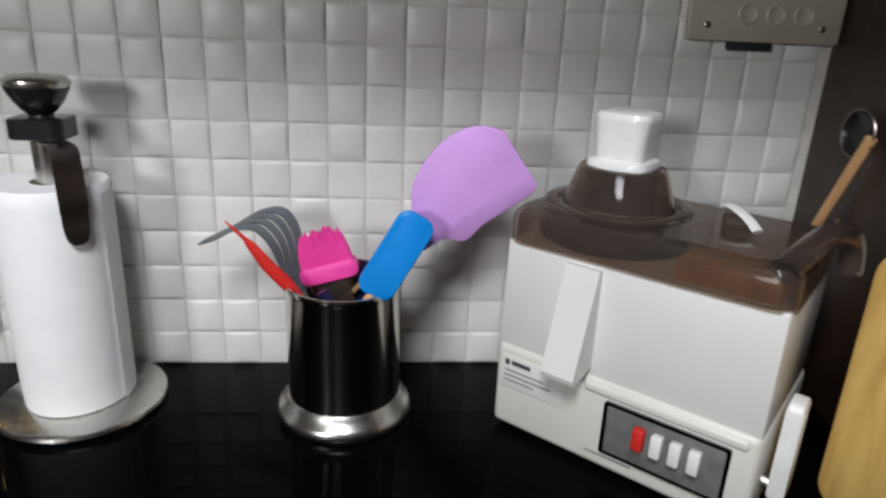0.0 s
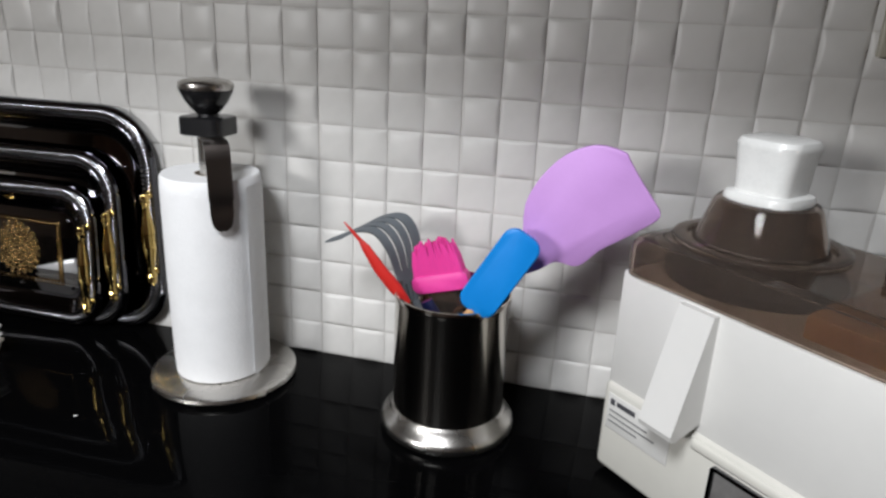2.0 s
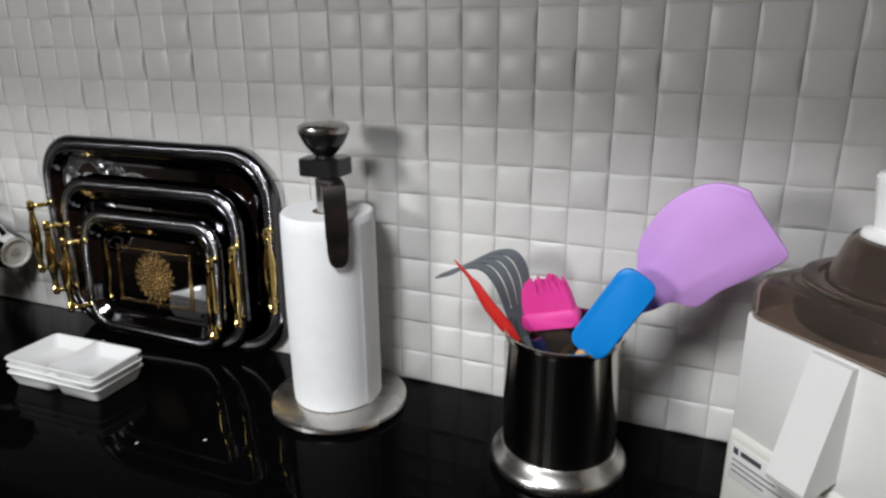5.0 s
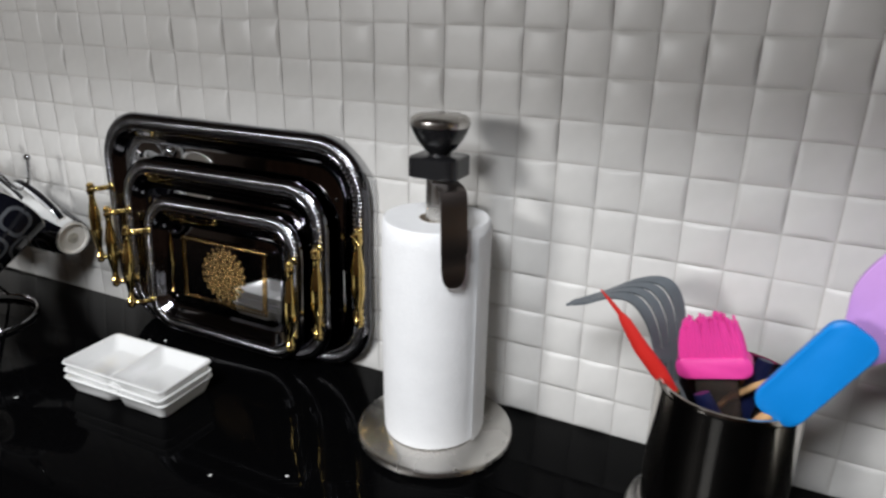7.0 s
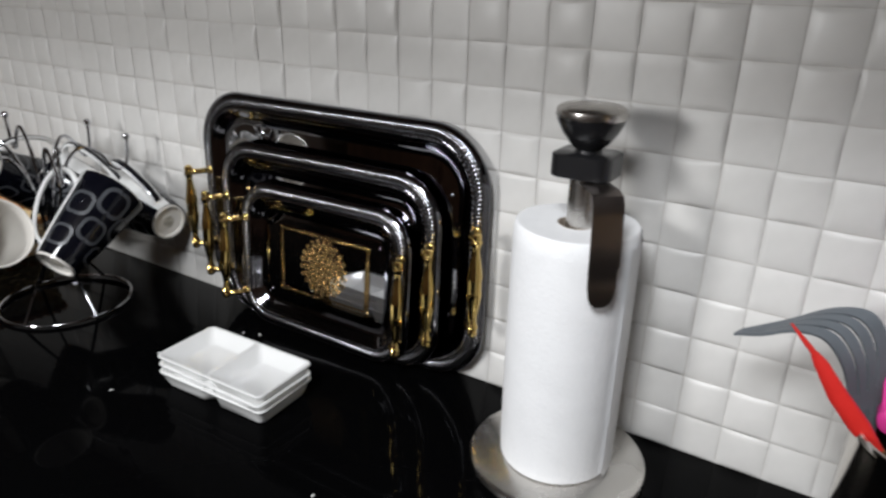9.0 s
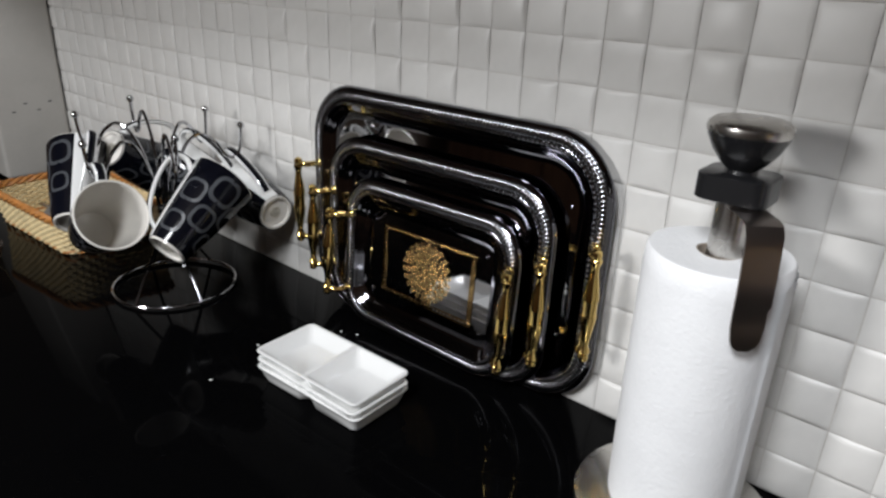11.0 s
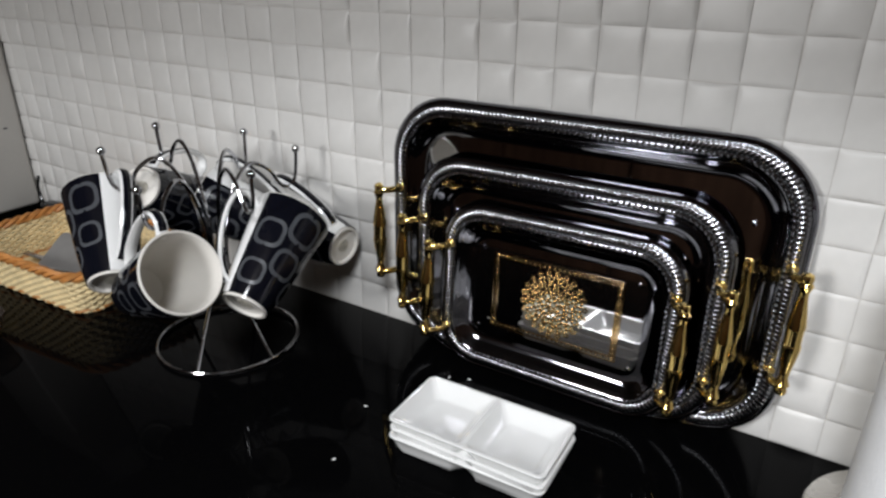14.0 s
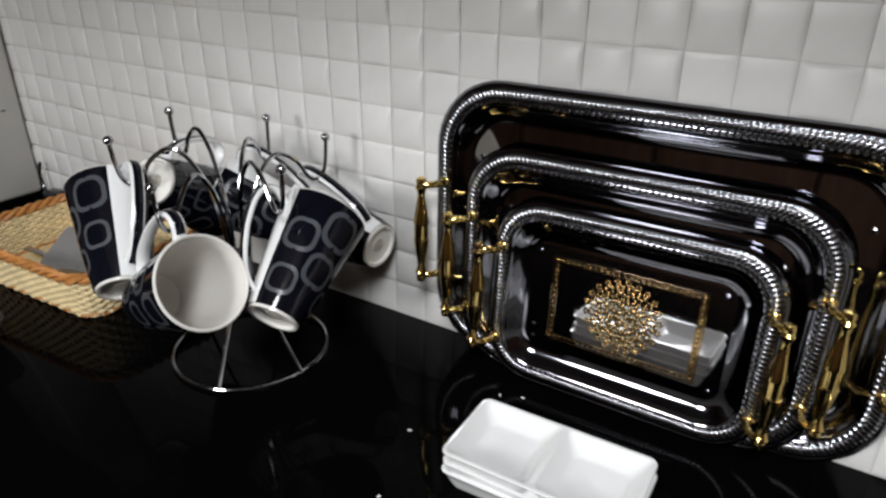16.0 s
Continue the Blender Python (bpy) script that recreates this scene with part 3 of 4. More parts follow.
        for a, b in ((pw, ph), (pw - 0.014, ph - 0.012)):
            for px, py, sw, sh in ((0, ph / 2 - (ph - b) / 2, a, 0.0015), (0, -ph / 2 + (ph - b) / 2, a, 0.0015), (a / 2, 0, 0.0015, b), (-a / 2, 0, 0.0015, b)):
                part("border_line", box((px - sw / 2, cy + py - sh / 2, z - 0.0003), (px + sw / 2, cy + py + sh / 2, z + 0.0006), 0), GOLD_PRINT, t)
        bm = bmesh.new()
        for side in (0, 1):
            n = 26 if side == 0 else 16
            for k in range(n):
                for sgn in (-1, 1):
                    f = (k + 0.5) / n - 0.5
                    q = (f * pw, cy + sgn * (ph / 2 - 0.004), z) if side == 0 else (sgn * (pw / 2 - 0.0045), cy + f * ph, z)
                    ball(q, 0.0022, bm, 6, (1, 1, 0.4))
        part("beaded_border", bm, GOLD_PRINT, t)
        for sgn in (-1, 1):
            part("border_band", box((sgn * (pw / 2 - 0.004) - 0.0026, cy - ph / 2 + 0.006, z - 0.0003), (sgn * (pw / 2 - 0.004) + 0.0026, cy + ph / 2 - 0.006, z + 0.0003)), GOLD_PRINT, t)
        bm = bmesh.new()
        rnd = random.Random(9)
        for ringn, rad, size in ((1, 0.0, 0.008), (7, 0.013, 0.0075), (12, 0.024, 0.0075), (17, 0.034, 0.0065), (22, 0.0415, 0.0045)):
            for k in range(ringn):
                a = 2 * math.pi * k / ringn + rad * 30
                for petal in range(5):
                    b = a + petal * 1.2566
                    q = (rad * math.cos(a) + size * 0.6 * math.cos(b), cy + rad * math.sin(a) + size * 0.6 * math.sin(b), z)
                    ball(q, size * rnd.uniform(0.34, 0.46), bm, 6, (1, 1, 0.35))
        part("medallion", bm, GOLD_PRINT, t, "gold floral medallion")


# ---- sauce dishes ----
def dish_mesh_body():
    """A tray dish with two hollows: rim, outer walls, hollows and the ridge between."""
    w, d, h = 0.187, 0.098, 0.0240
    bm = bmesh.new()

    def ring(a, b, r, z, ox=0.0, notch=None):
        pts = rounded(a, b, r, 4)
        if notch is not None:
            dip = [(0.016 - 0.004 * i, notch * (1 - (abs(i - 4) / 4) ** 1.5)) for i in range(9)]
            pts = pts[:5] + [(u, b / 2 - v) for u, v in dip] + pts[5:15] + [(-u, -b / 2 + v) for u, v in dip] + pts[15:]
        return [bm.verts.new((px + ox, py, z)) for px, py in pts]

    def skin(a, b):
        n = len(a)
        for i in range(n):
            bm.faces.new((a[i], a[(i + 1) % n], b[(i + 1) % n], b[i]))
    outer = [ring(w - 0.022, d - 0.022, 0.008, 0.0, 0, 0.012), ring(w - 0.017, d - 0.017, 0.009, 0.0012, 0, 0.012), ring(w - 0.010, d - 0.010, 0.009, 0.010, 0, 0.006), ring(w - 0.004, d - 0.004, 0.009, h - 0.004, 0, 0.0006), ring(w, d, 0.009, h - 0.0015, 0, 0.0), ring(w - 0.0012, d - 0.0012, 0.009, h, 0, 0.0)]
    for a, b in zip(outer, outer[1:]):
        skin(a, b)
    bm.faces.new(outer[0][::-1])
    wells = []
    for sx in (-1, 1):
        a, b, ox = w / 2 - 0.0065, d - 0.007, sx * (w / 4 - 0.0005)
        rings = [ring(a, b, 0.006, h, ox), ring(a - 0.003, b - 0.003, 0.006, h - 0.0015, ox), ring(a - 0.026, b - 0.026, 0.010, h - 0.0150, ox), ring(a - 0.034, b - 0.034, 0.008, h - 0.0162, ox)]
        for p, q in zip(rings, rings[1:]):
            skin(p, q)
        bm.faces.new(rings[-1])
        wells.append(rings[0])
    # the rim's flat top, between the outer edge and the hollows
    edges = []
    for loop in (outer[-1], *wells):
        for i in range(len(loop)):
            edges.append(bm.edges.get((loop[i], loop[(i + 1) % len(loop)])))
    bmesh.ops.triangle_fill(bm, edges=edges, use_beauty=True)
    return bm


def dishes():
    first = None
    for i, (dx, dy, turn) in enumerate(((-0.0015, 0.001, 0.8), (0.0012, -0.001, -0.6), (0.0, 0.0, 0.2))):
        at = pose(-0.820 + dx, -0.207 + dy, COUNTER + 0.0004 + i * 0.0118, 0, 0, turn + 1.5)
        if first is None:
            first = tagged(part("sauce_dish", dish_mesh_body(), PORCELAIN, None, "white porcelain two-section dipping dish in a stack"), category="dish", group="stacked white dishes")
            first.matrix_basis = at
        else:
            copy_thing(first, at)


# ---- mug tree ----
RACK = Vector((-1.257, -0.182, COUNTER))


def mug_tree():
    t = thing("mug_tree", tuple(RACK), "chrome wire mug stand with six hooked arms", "mug rack")
    ringp = [(0.099 * math.cos(2 * math.pi * i / 48), 0.099 * math.sin(2 * math.pi * i / 48), 0.0036) for i in range(48)]
    part("base_ring", tube(ringp, 0.0022, 8, None, True), WIRE, t)
    for k in range(4):
        a = radians((-66, -6, 114, 174)[k])
        c, s = math.cos(a), math.sin(a)
        part("leg", tube(smooth_path([(0.099 * c, 0.099 * s, 0.004), (0.058 * c, 0.058 * s, 0.055), (0.020 * c, 0.020 * s, 0.100), (0.012 * c, 0.012 * s, 0.135)], 5), 0.0025, 8), WIRE, t)
    part("hub", lathe([(0, 0.10), (0.013, 0.10), (0.014, 0.105), (0.014, 0.135), (0.013, 0.14), (0, 0.14)], 24), WIRE, t)
    for a, top in ((169, 0.294), (115, 0.276), (71, 0.264), (-145, 0.283), (-16, 0.281), (-74, 0.270)):
        c, s = math.cos(radians(a)), math.sin(radians(a))
        path = [(0.010, 0.100), (0.016, top - 0.10), (0.034, top - 0.038), (0.060, top - 0.010), (0.086, top - 0.022), (0.102, top - 0.046), (0.115, top - 0.053), (0.125, top - 0.044), (0.129, top - 0.026), (0.131, top - 0.004)]
        arm = part("arm", tube(smooth_path([(r * c, r * s, z) for r, z in path], 5), 0.0027, 8), WIRE, t)
        part("tip", ball((0.131 * c, 0.131 * s, top), 0.0058, None, 12), WIRE, arm)


def mug(mouth, base, up, label):
    """A tapered black mug with a pale foot, white stripe and handle; its axis runs from base to mouth, the handle lies towards up."""
    a, b, u = Vector(base), Vector(mouth), Vector(up)
    z = (b - a).normalized()
    ln = 0.142
    xx = (u - a - z * (u - a).dot(z)).normalized()
    yy = z.cross(xx)
    t = thing("mug", Matrix.Translation(a) @ Matrix((xx, yy, z)).transposed().to_4x4(), label, "mug", "mugs on the stand")

    def rad(h):
        f = h / ln
        return 0.0300 + 0.0208 * f ** 0.8

    n = 48
    prof = [(0.0, 0.0045), (0.024, 0.004), (0.0255, 0.0), (0.0288, 0.0), (0.0295, 0.003)]
    part("foot", lathe(prof, n), CREAM, t, "cream unglazed foot")
    part("stamp", lathe([(0.0, 0.0034), (0.0095, 0.0034), (0.0095, 0.0042), (0.0, 0.0042)], 20), STAMP, t, "faint grey maker's stamp")
    outer = [(rad(h), h) for h in [0.003 + (ln - 0.005) * i / 14 for i in range(15)]]
    # glaze in two colours: black all round, white towards the handle
    bm = lathe(outer, n)
    for f in bm.faces:
        cc = f.calc_center_median()
        f.material_index = 1 if abs(math.atan2(cc.y, cc.x)) < 0.40 else 0
    part("body", bm, [MUG_BLACK, PORCELAIN], t)
    part("lining", lathe([(rad(ln) - 0.0002, ln - 0.002), (rad(ln) - 0.0008, ln - 0.0004), (rad(ln) - 0.0022, ln), (rad(ln) - 0.0036, ln - 0.0012), (rad(ln * 0.7) - 0.0040, ln * 0.7), (rad(ln * 0.4) - 0.0042, ln * 0.4), (rad(ln * 0.12) - 0.0045, ln * 0.12), (0.016, 0.0070), (0, 0.0066)], n), CREAM, t, "cream glazed inside and lip")
    # printed rounded squares
    rnd = random.Random(int(abs(mouth[0]) * 1000))
    for k, ang in enumerate((54, 105, 156, 206, 257, 308)):
        for h0 in (0.046, 0.098):
            h0 += 0.012 * ((k % 2) * 2 - 1) + rnd.uniform(-0.002, 0.002)
            if h0 > 0.122:
                continue
            side = 0.0400 * (0.72 + 0.4 * h0 / ln) * rnd.uniform(0.9, 1.1)
            for o, i in ((side, side * 0.74),):
                po, pi = rounded(o, o, o * 0.34, 4), rounded(i, i, i * 0.34, 4)
                rings = []
                for pts in (po, pi):
                    ring = []
                    for px, py in pts:
                        hh = min(max(h0 + py, 0.006), ln - 0.004)
                        r = rad(hh) + 0.00035
                        aa = radians(ang) + px / r
                        ring.append((r * math.cos(aa), r * math.sin(aa), hh))
                    rings.append(ring)
                part("printed_square", loft(rings, True, False), MUG_GREY, t)
    # handle: white strap with a dark inlaid back
    line = smooth_path([(rad(0.122) - 0.002, 0, 0.123), (0.062, 0, 0.131), (0.076, 0, 0.125), (0.080, 0, 0.106), (0.073, 0, 0.073), (0.058, 0, 0.040), (0.044, 0, 0.023), (rad(0.016) - 0.002, 0, 0.017)], 5)
    rings, strip = [], []
    for i, q in enumerate(line):
        d = (line[min(i + 1, len(line) - 1)] - line[max(i - 1, 0)]).normalized()
        nrm = Vector((d.z, 0, -d.x))
        w, th = 0.0080, 0.0038
        rings.append([q + nrm * th * math.cos(t2) + Vector((0, w * math.sin(t2), 0)) for t2 in (2 * math.pi * k / 10 for k in range(10))])
        out = -nrm if (q + nrm * 0.01 - Vector((0.035, 0, 0.072))).length < (q - nrm * 0.01 - Vector((0.035, 0, 0.072))).length else nrm
        strip.append([q + out * 0.0030 + Vector((0, -0.005, 0)), q + out * 0.0041 + Vector((0, -0.0035, 0)), q + out * 0.0041 + Vector((0, 0.0035, 0)), q + out * 0.0030 + Vector((0, 0.005, 0))])
    hd = part("handle", loft(rings), PORCELAIN, t, "white porcelain handle")
    part("inlay", loft(strip[3:-2]), MUG_BLACK, hd, "black glazed back of the handle")


def mugs():
    square = "black mug with grey rounded squares hanging by its handle"
    mug((-1.164, -0.306, 1.080), (-1.289, -0.294, 1.013), (-1.245, -0.292, 1.130), "black mug with cream inside, mouth outward, hanging on the stand")
    mug((-1.152, -0.136, 1.098), (-1.132, -0.252, 1.020), (-1.178, -0.245, 1.100), square)
    mug((-1.277, -0.043, 1.044), (-1.136, -0.053, 1.028), (-1.206, -0.070, 1.125), "black mug near the tiled wall, cream foot showing")
    mug((-1.411, -0.240, 1.112), (-1.320, -0.303, 1.023), (-1.307, -0.276, 1.102), square)
    mug((-1.393, -0.100, 1.051), (-1.358, -0.216, 1.124), (-1.377, -0.158, 1.160), square)
    mug((-1.362, -0.112, 1.080), (-1.246, -0.052, 1.024), (-1.300, -0.090, 1.150), square)


# ---- basket ----
def basket():
    cx, cy = -1.645, -0.172
    t = thing("wicker_basket", (cx, cy, COUNTER), "shallow pale wicker basket with orange braided rim", "basket", turn=3)
    hgt = 0.066

    def outline(f, n=12):
        return rounded(0.295 + 0.030 * f, 0.190 + 0.030 * f, 0.03 + 0.012 * f, n)
    part("bottom", plate(outline(0.0), 0.0, 0.004), WICKER, t)

    def around(f, count):
        pts = [Vector((a, b, 0)) for a, b in outline(f)]
        pts.append(pts[0])
        total = sum((b - a).length for a, b in zip(pts, pts[1:]))
        out, acc, i = [], 0.0, 0
        for k in range(count):
            want = total * k / count
            while acc + (pts[i + 1] - pts[i]).length < want:
                acc += (pts[i + 1] - pts[i]).length
                i += 1
            d = pts[i + 1] - pts[i]
            q = pts[i] + d * ((want - acc) / max(d.length, 1e-9))
            out.append((q, Vector((d.y, -d.x, 0)).normalized()))
        return out
    stakes = 84
    bm = bmesh.new()
    for k in range(stakes):
        path = []
        for f in (0.0, 0.35, 0.7, 1.0):
            q, _ = around(f, stakes)[k]
            path.append((q.x, q.y, f * hgt))
        tube(path, 0.0016, 5, bm)
    tagged(part("upright_cane", bm, WICKER, t), kind="stuff")
    for layer in range(13):
        f = (layer + 0.5) / 13
        path = []
        for k, (q, nrm) in enumerate(around(f, stakes * 2)):
            off = 0.0026 * math.cos(math.pi * (k / 2 + layer))
            path.append(q + nrm * off + Vector((0, 0, 0.001 + f * hgt)))
        part("weaver", tube(path, 0.0026, 5, None, True), WICKER, t)
    for s in range(3):
        path = []
        for k, (q, nrm) in enumerate(around(1.02, 260)):
            a = k * 0.42 + s * 2.094
            path.append(q + nrm * 0.0045 * math.cos(a) + Vector((0, 0, hgt + 0.004 + 0.0045 * math.sin(a))))
        part("rim_strand", tube(path, 0.0040, 5, None, True), WICKER_RIM, t, "orange braided rim")
    for s in range(2):
        path = []
        for k, (q, nrm) in enumerate(around(-0.02, 160)):
            a = k * 0.5 + s * 3.1416
            path.append(q + nrm * 0.003 * math.cos(a) + Vector((0, 0, 0.0045 + 0.002 * math.sin(a))))
        part("foot_strand", tube(path, 0.0026, 5, None, True), WICKER_RIM, t)
    # kitchen gadgets lying in it
    g = thing("grater", pose(cx + 0.045, cy - 0.005, COUNTER + 0.046, 20, 8, 28), "flat grey grater lying in the basket", "grater")
    part("blade", plate(rounded(0.135, 0.085, 0.008, 4), 0.0, 0.004, 0.0008), GREY_TOOL, g)
    part("frame", tube([(0.058, 0, 0.002), (0.09, 0.004, 0.004), (0.125, 0.002, 0.004)], 0.006, 8, flat=((0, 0, 1), 0.6)), BLACK_PLASTIC, g)
    g = thing("kitchen_scissors", pose(cx + 0.095, cy - 0.035, COUNTER + 0.040, 0, 4, -30), "black-handled scissors lying in the basket", "scissors")
    for s in (-1, 1):
        ringp = [(0.03 + 0.022 * math.cos(2 * math.pi * i / 20), s * 0.017 + 0.013 * math.sin(2 * math.pi * i / 20), 0.004) for i in range(20)]
        part("handle_loop", tube(ringp, 0.004, 8, None, True), BLACK_PLASTIC, g)
        part("blade", box((-0.09, s * 0.004 - 0.006, 0.002), (0.012, s * 0.004 + 0.006, 0.004), 0.0008), STEEL, g)
    g = thing("whisk_handle", pose(cx - 0.05, cy - 0.03, COUNTER + 0.026, 0, 8, 12), "black plastic peeler lying in the basket", "peeler")
    part("handle", tube([(0, 0, 0), (0.05, 0, 0.004), (0.10, 0.004, 0.004)], [0.005, 0.008, 0.006], 10), BLACK_PLASTIC, g)
    part("blade", box((-0.05, -0.006, -0.001), (0.004, 0.006, 0.001), 0.0005), STEEL, g)


# ---- juicer ----
def juicer():
    m = pose(0.119, -0.153, COUNTER, 0, 0, -42.8) @ Matrix.Scale(1.03, 4)
    # local x along the front, y into the body, z up
    t = thing("juicer", m, "ivory electric juicer with smoked lid and white cap", "juicer")
    W, D, H = 0.298, 0.19, 0.241
    part("lower_body", box((0, -0.004, 0.004), (W + 0.002, D, 0.112), 0.008, 3), JUICER_WHITE, t, "ivory plastic motor housing")
    part("upper_body", box((0.0015, 0.0, 0.108), (W, D - 0.002, H), 0.004, 2), JUICER_PANEL, t, "white plastic upper housing")
    part("shoulder", box((0.115, -0.0065, 0.094), (W - 0.008, 0.002, 0.106), 0.004, 3), JUICER_WHITE, t)
    for fx in (0.03, W - 0.03):
        for fy in (0.03, D - 0.03):
            part("rubber_foot", merge(None, lathe([(0, 0), (0.011, 0), (0.012, 0.002), (0.011, 0.006), (0, 0.006)], 20), Matrix.Translation((fx, fy, 0))), RUBBER, t)
    # pulp spout wedge
    x0, x1 = 0.080, 0.119
    ring = lambda x: [(x, 0.004, 0.234), (x, -0.008, 0.234), (x, -0.042, 0.119), (x, -0.040, 0.113), (x, -0.034, 0.111), (x, 0.004, 0.122)]  # noqa: E731
    part("spout", loft([ring(x0), ring(x1)]), JUICER_PANEL, t, "white pouring spout", smooth=False)
    # control panel
    panel = part("control_panel", box((0.147, -0.0075, 0.030), (0.272, -0.002, 0.088), 0.002), SWITCH_PANEL, t, "dark grey control panel")
    part("bezel", merge(None, loft([[(px + 0.2095, -0.0085, py + 0.060) for px, py in rounded(0.133, 0.064, 0.003, 3)], [(px + 0.2095, -0.0085, py + 0.060) for px, py in rounded(0.126, 0.057, 0.003, 3)], [(px + 0.2095, -0.003, py + 0.060) for px, py in rounded(0.126, 0.057, 0.003, 3)], [(px + 0.2095, -0.003, py + 0.060) for px, py in rounded(0.133, 0.064, 0.003, 3)], [(px + 0.2095, -0.0085, py + 0.060) for px, py in rounded(0.133, 0.064, 0.003, 3)]], True, False)), CHROME, panel, "thin chrome bezel")
    for i in range(4):
        bx = 0.186 + i * 0.0195
        part("push_button", box((bx - 0.0062, -0.017, 0.052), (bx + 0.0062, -0.006, 0.078), 0.0025), BUTTON_RED if i == 0 else BUTTON_WHITE, panel, "red push button" if i == 0 else "white push button")
    # label: plate with bars where the print cannot be read
    lab = part("name_label", box((0.010, -0.0052, 0.058), (0.094, -0.0035, 0.100), 0.0006), JUICER_PANEL, t, "printed maker's label")
    part("emblem", box((0.014, -0.0058, 0.088), (0.020, -0.005, 0.095)), INK, lab)
    part("print_bar", box((0.023, -0.0058, 0.089), (0.048, -0.005, 0.0945)), INK, lab)
    for i, ln in enumerate((0.052, 0.062, 0.040)):
        part("print_bar", box((0.014, -0.0058, 0.080 - i * 0.0065), (0.014 + ln, -0.005, 0.0820 - i * 0.0065)), FAINT_INK, lab)
    part("print_bar", box((0.125, -0.0048, 0.020), (0.180, -0.0038, 0.022)), FAINT_INK, t)
    # smoked lid
    def ring2(inset, z, r=0.02):
        return [(px + W / 2, py + D / 2 - 0.001, z) for px, py in rounded(W + 0.004 - 2 * inset, D + 0.002 - 2 * inset, r, 6)]
    lid = part("lid", loft([ring2(0.0, H - 0.003), ring2(-0.0005, H + 0.020), ring2(0.001, H + 0.030), ring2(0.005, H + 0.036), ring2(0.018, H + 0.0385, 0.03), ring2(0.020, H + 0.0355, 0.03), ring2(0.0085, H + 0.033), ring2(0.004, H + 0.027), ring2(0.003, H + 0.018), ring2(0.003, H - 0.003), ring2(0.0, H - 0.003)], True, False), SMOKED, t, "smoked brown transparent lid")
    part("lid_top", loft([ring2(0.0185, H + 0.0355, 0.03), ring2(0.0185, H + 0.0385, 0.03)]), SMOKED, t, "smoked brown lid top")
    cx, cy = 0.085, 0.097
    part("collar_ring", merge(None, lathe([(0.083, H + 0.0386), (0.083, H + 0.041), (0.080, H + 0.0425), (0.070, H + 0.0425), (0.070, H + 0.0386), (0.083, H + 0.0386)], 48), Matrix.Translation((cx, cy, 0))), SMOKED, t)
    part("feed_cone", merge(None, lathe([(0.064, H + 0.039), (0.062, H + 0.043), (0.050, H + 0.079), (0.047, H + 0.083), (0.041, H + 0.084), (0.041, H + 0.081), (0.046, H + 0.077), (0.058, H + 0.041), (0.064, H + 0.039)], 48), Matrix.Translation((cx, cy, 0))), SMOKED, t, "smoked feed tube")
    part("inner_tube", merge(None, lathe([(0.040, H - 0.02), (0.040, H + 0.080), (0.037, H + 0.080), (0.037, H - 0.02), (0.040, H - 0.02)], 32), Matrix.Translation((cx, cy, 0))), SMOKED, t)
    c0 = H + 0.084
    def sq(w, z, r):
        return [(cx + px, cy + py, z) for px, py in rounded(w, w, r, 5)]
    part("pusher_cap", loft([sq(0.064, c0 - 0.004, 0.015), sq(0.069, c0 - 0.002, 0.017), sq(0.070, c0 + 0.003, 0.017), sq(0.067, c0 + 0.007, 0.017), sq(0.056, c0 + 0.009, 0.015), sq(0.058, c0 + 0.030, 0.015), sq(0.063, c0 + 0.050, 0.017), sq(0.064, c0 + 0.055, 0.017), sq(0.060, c0 + 0.0595, 0.018), sq(0.046, c0 + 0.0615, 0.016)]), BUTTON_WHITE, t, "white food pusher")
    # inside: pulp basket and juice bowl seen through the smoke
    part("inner_bowl", merge(None, lathe([(0.082, H - 0.02), (0.086, H + 0.010), (0.083, H + 0.014), (0.050, H + 0.018), (0.0, H + 0.018)], 40), Matrix.Translation((cx, cy, 0))), BLACK_PLASTIC, t, "dark strainer basket")
    part("residue_bin", box((0.185, 0.012, H - 0.02), (W - 0.012, D - 0.014, H + 0.022), 0.006), LIGHT_WOOD, t, "tan pulp bin under the lid")
    # little lever on the lid
    lever = part("lid_lever", tube(smooth_path([(0.196, 0.120, H + 0.054), (0.205, 0.112, H + 0.057), (0.226, 0.094, H + 0.052), (0.240, 0.082, H + 0.044)], 4), [0.006] * 13, 8, flat=((0, 0, 1), 0.55)), BUTTON_WHITE, t, "white lid lever")
    part("lever_base", box((0.200, 0.098, H + 0.038), (0.230, 0.116, H + 0.052), 0.003), SMOKED, lever)
    # side clamp and dark carrying overhang
    part("side_clamp", merge(None, plate([(px, py) for px, py in rounded(0.034, 0.112, 0.008, 4)], 0.0, 0.016, 0.003), pose(W + 0.010, 0.040, 0.088, 90, 0, 90)), BUTTON_WHITE, t, "white side clamp")
    part("clamp_pivot", merge(None, lathe([(0, 0), (0.007, 0), (0.007, 0.014), (0, 0.014)], 20), pose(W, 0.040, 0.044, 0, 90, 0)), STEEL, t)
    part("lid_grip", tube(smooth_path([(W - 0.015, 0.010, H + 0.034), (W - 0.004, 0.050, H + 0.048), (W + 0.006, 0.12, H + 0.050), (W + 0.016, D - 0.02, H + 0.030), (W + 0.020, D - 0.015, H - 0.004)], 5), 0.013, 12), SMOKED, t, "smoked side grip of the lid")


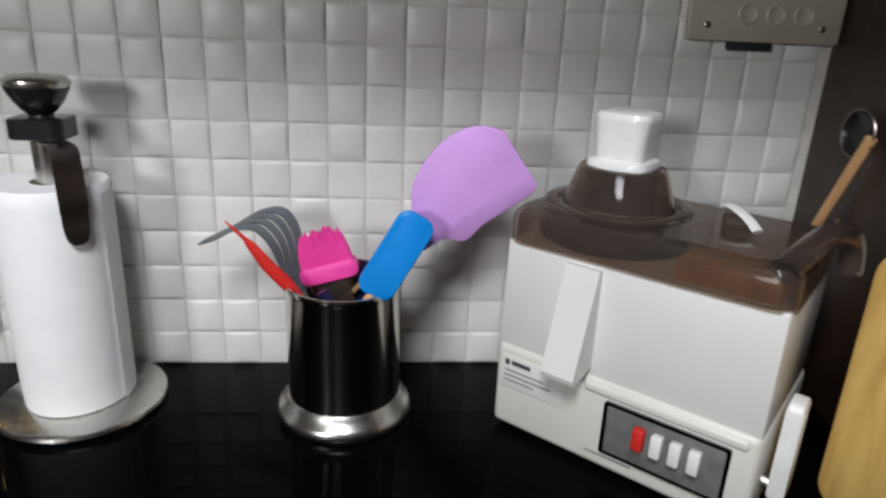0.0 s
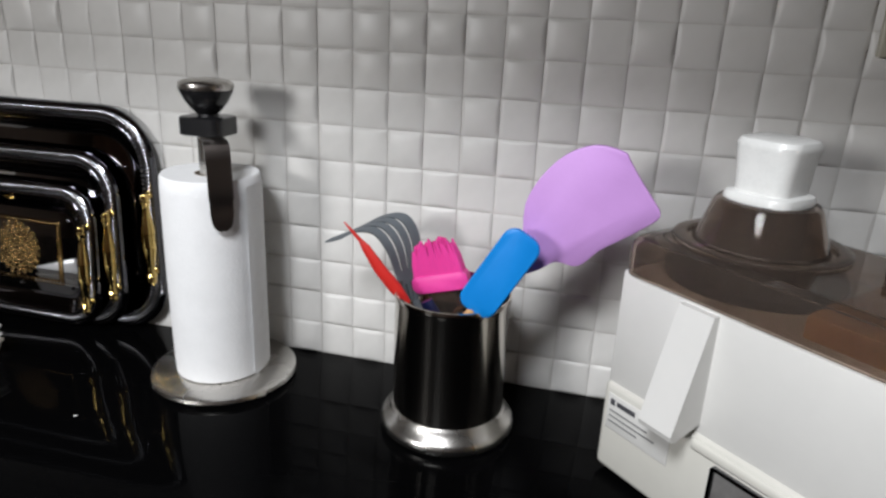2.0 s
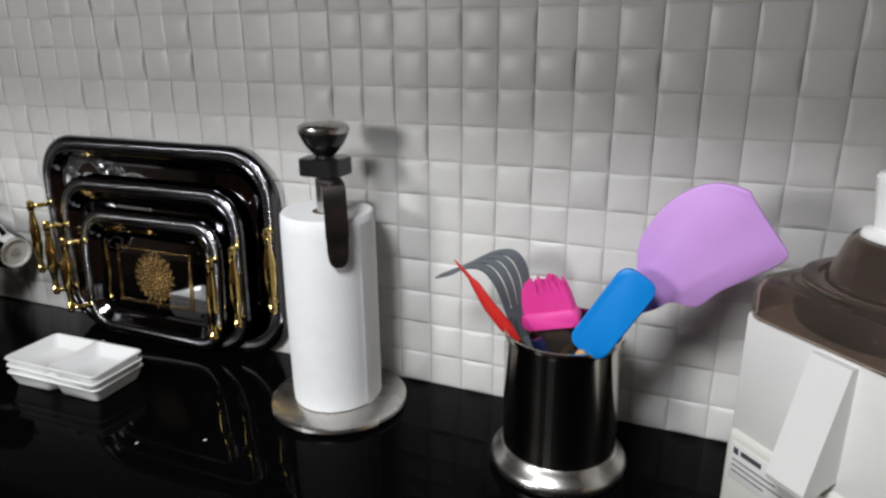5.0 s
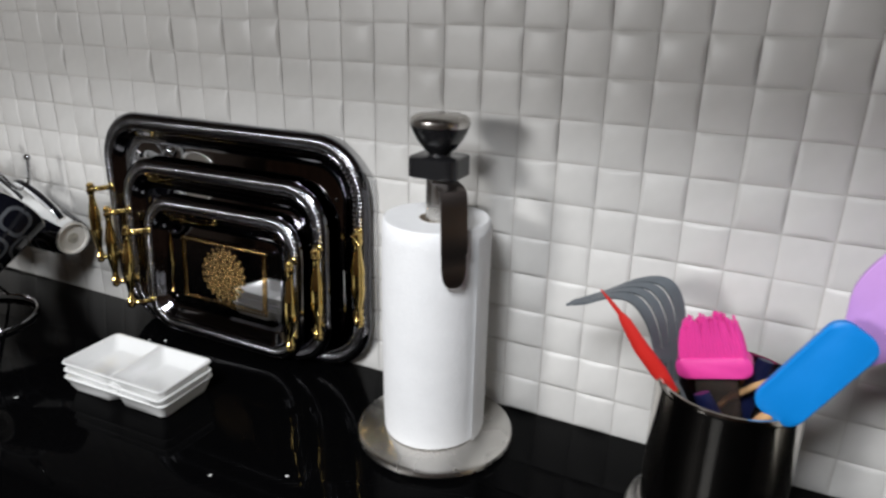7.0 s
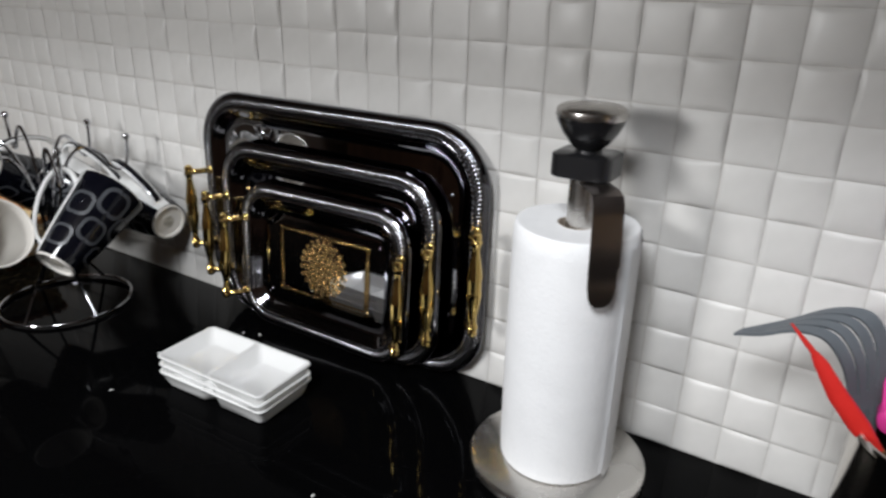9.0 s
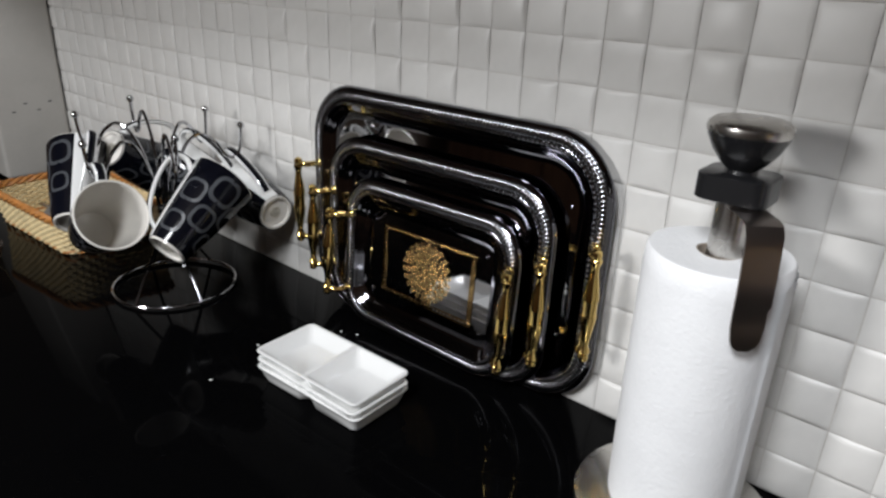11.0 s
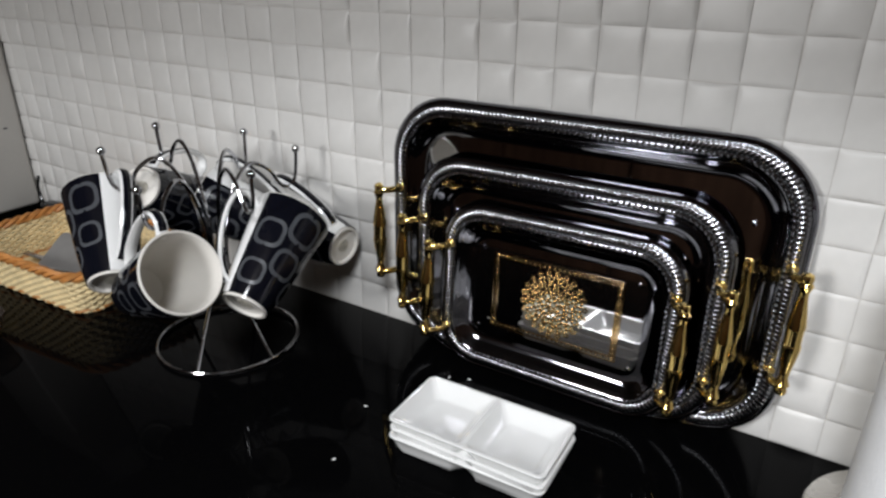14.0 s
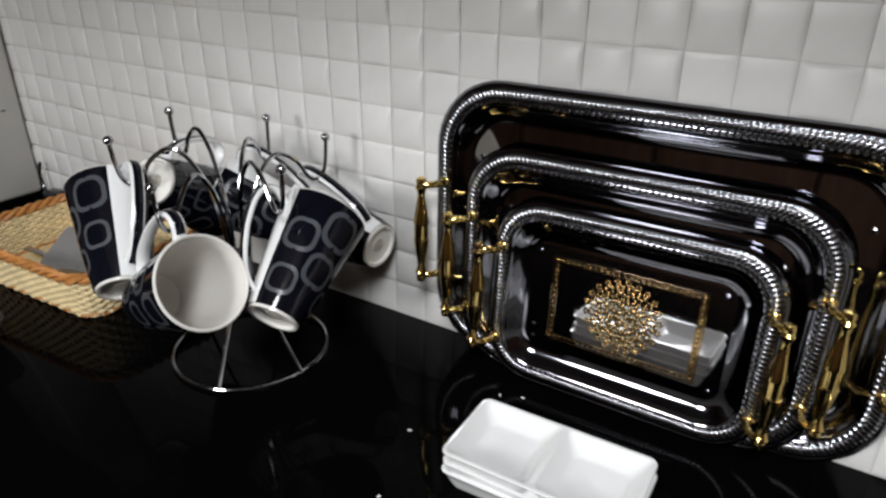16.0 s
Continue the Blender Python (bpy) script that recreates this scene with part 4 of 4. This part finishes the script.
# ---- switch plate, board, things at the ends ----
def wall_plate():
    t = thing("switch_plate", (0.4585, -0.008, 1.4355), "ivory wall switch plate with round sockets and screws", "switch plate")
    part("frame_plate", merge(None, plate(rounded(0.205, 0.124, 0.003, 3), 0, 0.010, 0.0015), Matrix.Rotation(radians(90), 4, "X")), PLATE_IVORY, t)
    for i in range(3):
        bm = lathe([(0.013, 0), (0.0135, 0.0012), (0.012, 0.0022), (0.0105, 0.0010), (0.0, 0.0008)], 28)
        s = part("socket", merge(None, bm, pose(-0.026 + i * 0.0375, -0.010, -0.028, 90, 0, 0)), PLATE_IVORY, t)
    for sx in (-1, 1):
        part("screw", merge(None, lathe([(0.0042, 0), (0.0042, 0.0012), (0.003, 0.0020), (0, 0.0022)], 16), pose(sx * 0.077, -0.010, -0.043, 90, 0, 0)), STEEL, t, "dull steel screw")
    part("lower_clip", box((-0.045, -0.010, -0.0725), (0.013, -0.001, -0.0622), 0.001), RUBBER, t, "black clip under the plate")


def right_end():
    t = thing("chopping_board", pose(0.455, -0.30, COUNTER, 0, 0, -58), "worn golden wooden chopping board standing on edge", "chopping board")
    b = merge(None, plate(rounded(0.30, 0.30, 0.03, 6), -0.011, 0.011, 0.004), pose(0.16, 0.0, 0.151, 90, 0, 0))
    part("board", b, BOARD_WOOD, t)
    t = thing("wooden_spoon", pose(0.545, -0.060, COUNTER + 0.20, 24, 0, 0), "pale wooden spoon hanging on the dark panel", "spoon")
    part("handle", tube([(0, 0, 0), (0.002, 0, 0.10), (0.004, 0, 0.19)], [0.006, 0.0065, 0.007], 8), LIGHT_WOOD, t)
    t = thing("hanging_ladle", pose(0.552, -0.112, COUNTER + 0.375, 0, 90, 0), "dark round ladle hanging on the end panel", "ladle")
    part("bowl", lathe([(0, 0.010), (0.018, 0.008), (0.028, 0.0), (0.030, -0.004), (0.026, 0.002), (0.016, 0.006), (0, 0.008)], 28), BLACK_PLASTIC, t)
    part("rim_edge", tube([(0.0295 * math.cos(2 * math.pi * i / 28), 0.0295 * math.sin(2 * math.pi * i / 28), -0.003) for i in range(28)], 0.0016, 6, None, True), ARM_METAL, t)


def left_end():
    t = thing("white_canister", (-2.22, -0.082, COUNTER), "tall off-white enamel box beside the tiled wall", "box")
    part("box_body", box((-0.15, -0.088, 0.0), (0.15, 0.074, 0.62), 0.010, 3), APPLIANCE, t)
    for i in range(4):
        part("scuff_mark", box((0.1495, -0.050 + i * 0.028, 0.16 + 0.018 * (i % 2)), (0.1506, -0.042 + i * 0.028, 0.163 + 0.018 * (i % 2))), INK, t)
    t = thing("power_plug", (-1.985, -0.030, COUNTER), "small black plug and cable on the worktop", "plug")
    part("plug_body", box((-0.020, -0.015, 0), (0.020, 0.015, 0.026), 0.005, 2), BLACK_PLASTIC, t)
    part("cable", tube(smooth_path([(-0.018, 0, 0.012), (-0.04, 0.004, 0.02), (-0.05, 0.006, 0.05), (-0.042, 0.008, 0.075)], 5), 0.0035, 8), BLACK_PLASTIC, t)
    t = thing("glass_bowl", (-1.562, -0.384, COUNTER), "small dark glass bowl with shiny facets", "bowl")
    part("bowl_body", lathe([(0, 0.001), (0.024, 0.001), (0.034, 0.012), (0.040, 0.030), (0.042, 0.036), (0.040, 0.036), (0.036, 0.022), (0.026, 0.008), (0, 0.006)], 12), SMOKED, t, smooth=False)


def crumbs():
    """A few bright crumbs on the dark worktop."""
    bm = ball((0, 0, 0.0009), 0.0017, None, 8, (1.5, 0.8, 0.55))
    first = tagged(part("crumb", bm, PORCELAIN, None, "tiny pale crumb lying on the black worktop"), category="crumb", group="crumbs on the worktop")
    first.matrix_basis = pose(-0.985, -0.205, COUNTER, 0, 0, 20)
    for x, y, a in ((-0.955, -0.300, 60), (-0.93, -0.095, 110), (-0.905, -0.085, 10), (-0.60, -0.30, 75), (-0.52, -0.26, 40)):
        copy_thing(first, pose(x, y, COUNTER, 0, 0, a))


towel_holder()
utensil_pot()
tray(-0.8095, 0.517, 0.3535, -0.025, -0.020, "largest chrome tray with gold handles leaning on tiles", corner=0.085)
tray(-0.8180, 0.410, 0.2850, -0.038, -0.028, "middle chrome tray with gold handles leaning on a larger tray", corner=0.070)
tray(-0.8160, 0.322, 0.2310, -0.051, -0.032, "smallest chrome tray with gold handles and gold medallion", True, corner=0.058)
dishes()
mug_tree()
mugs()
basket()
juicer()
wall_plate()
right_end()
left_end()
crumbs()
lay_tiles()
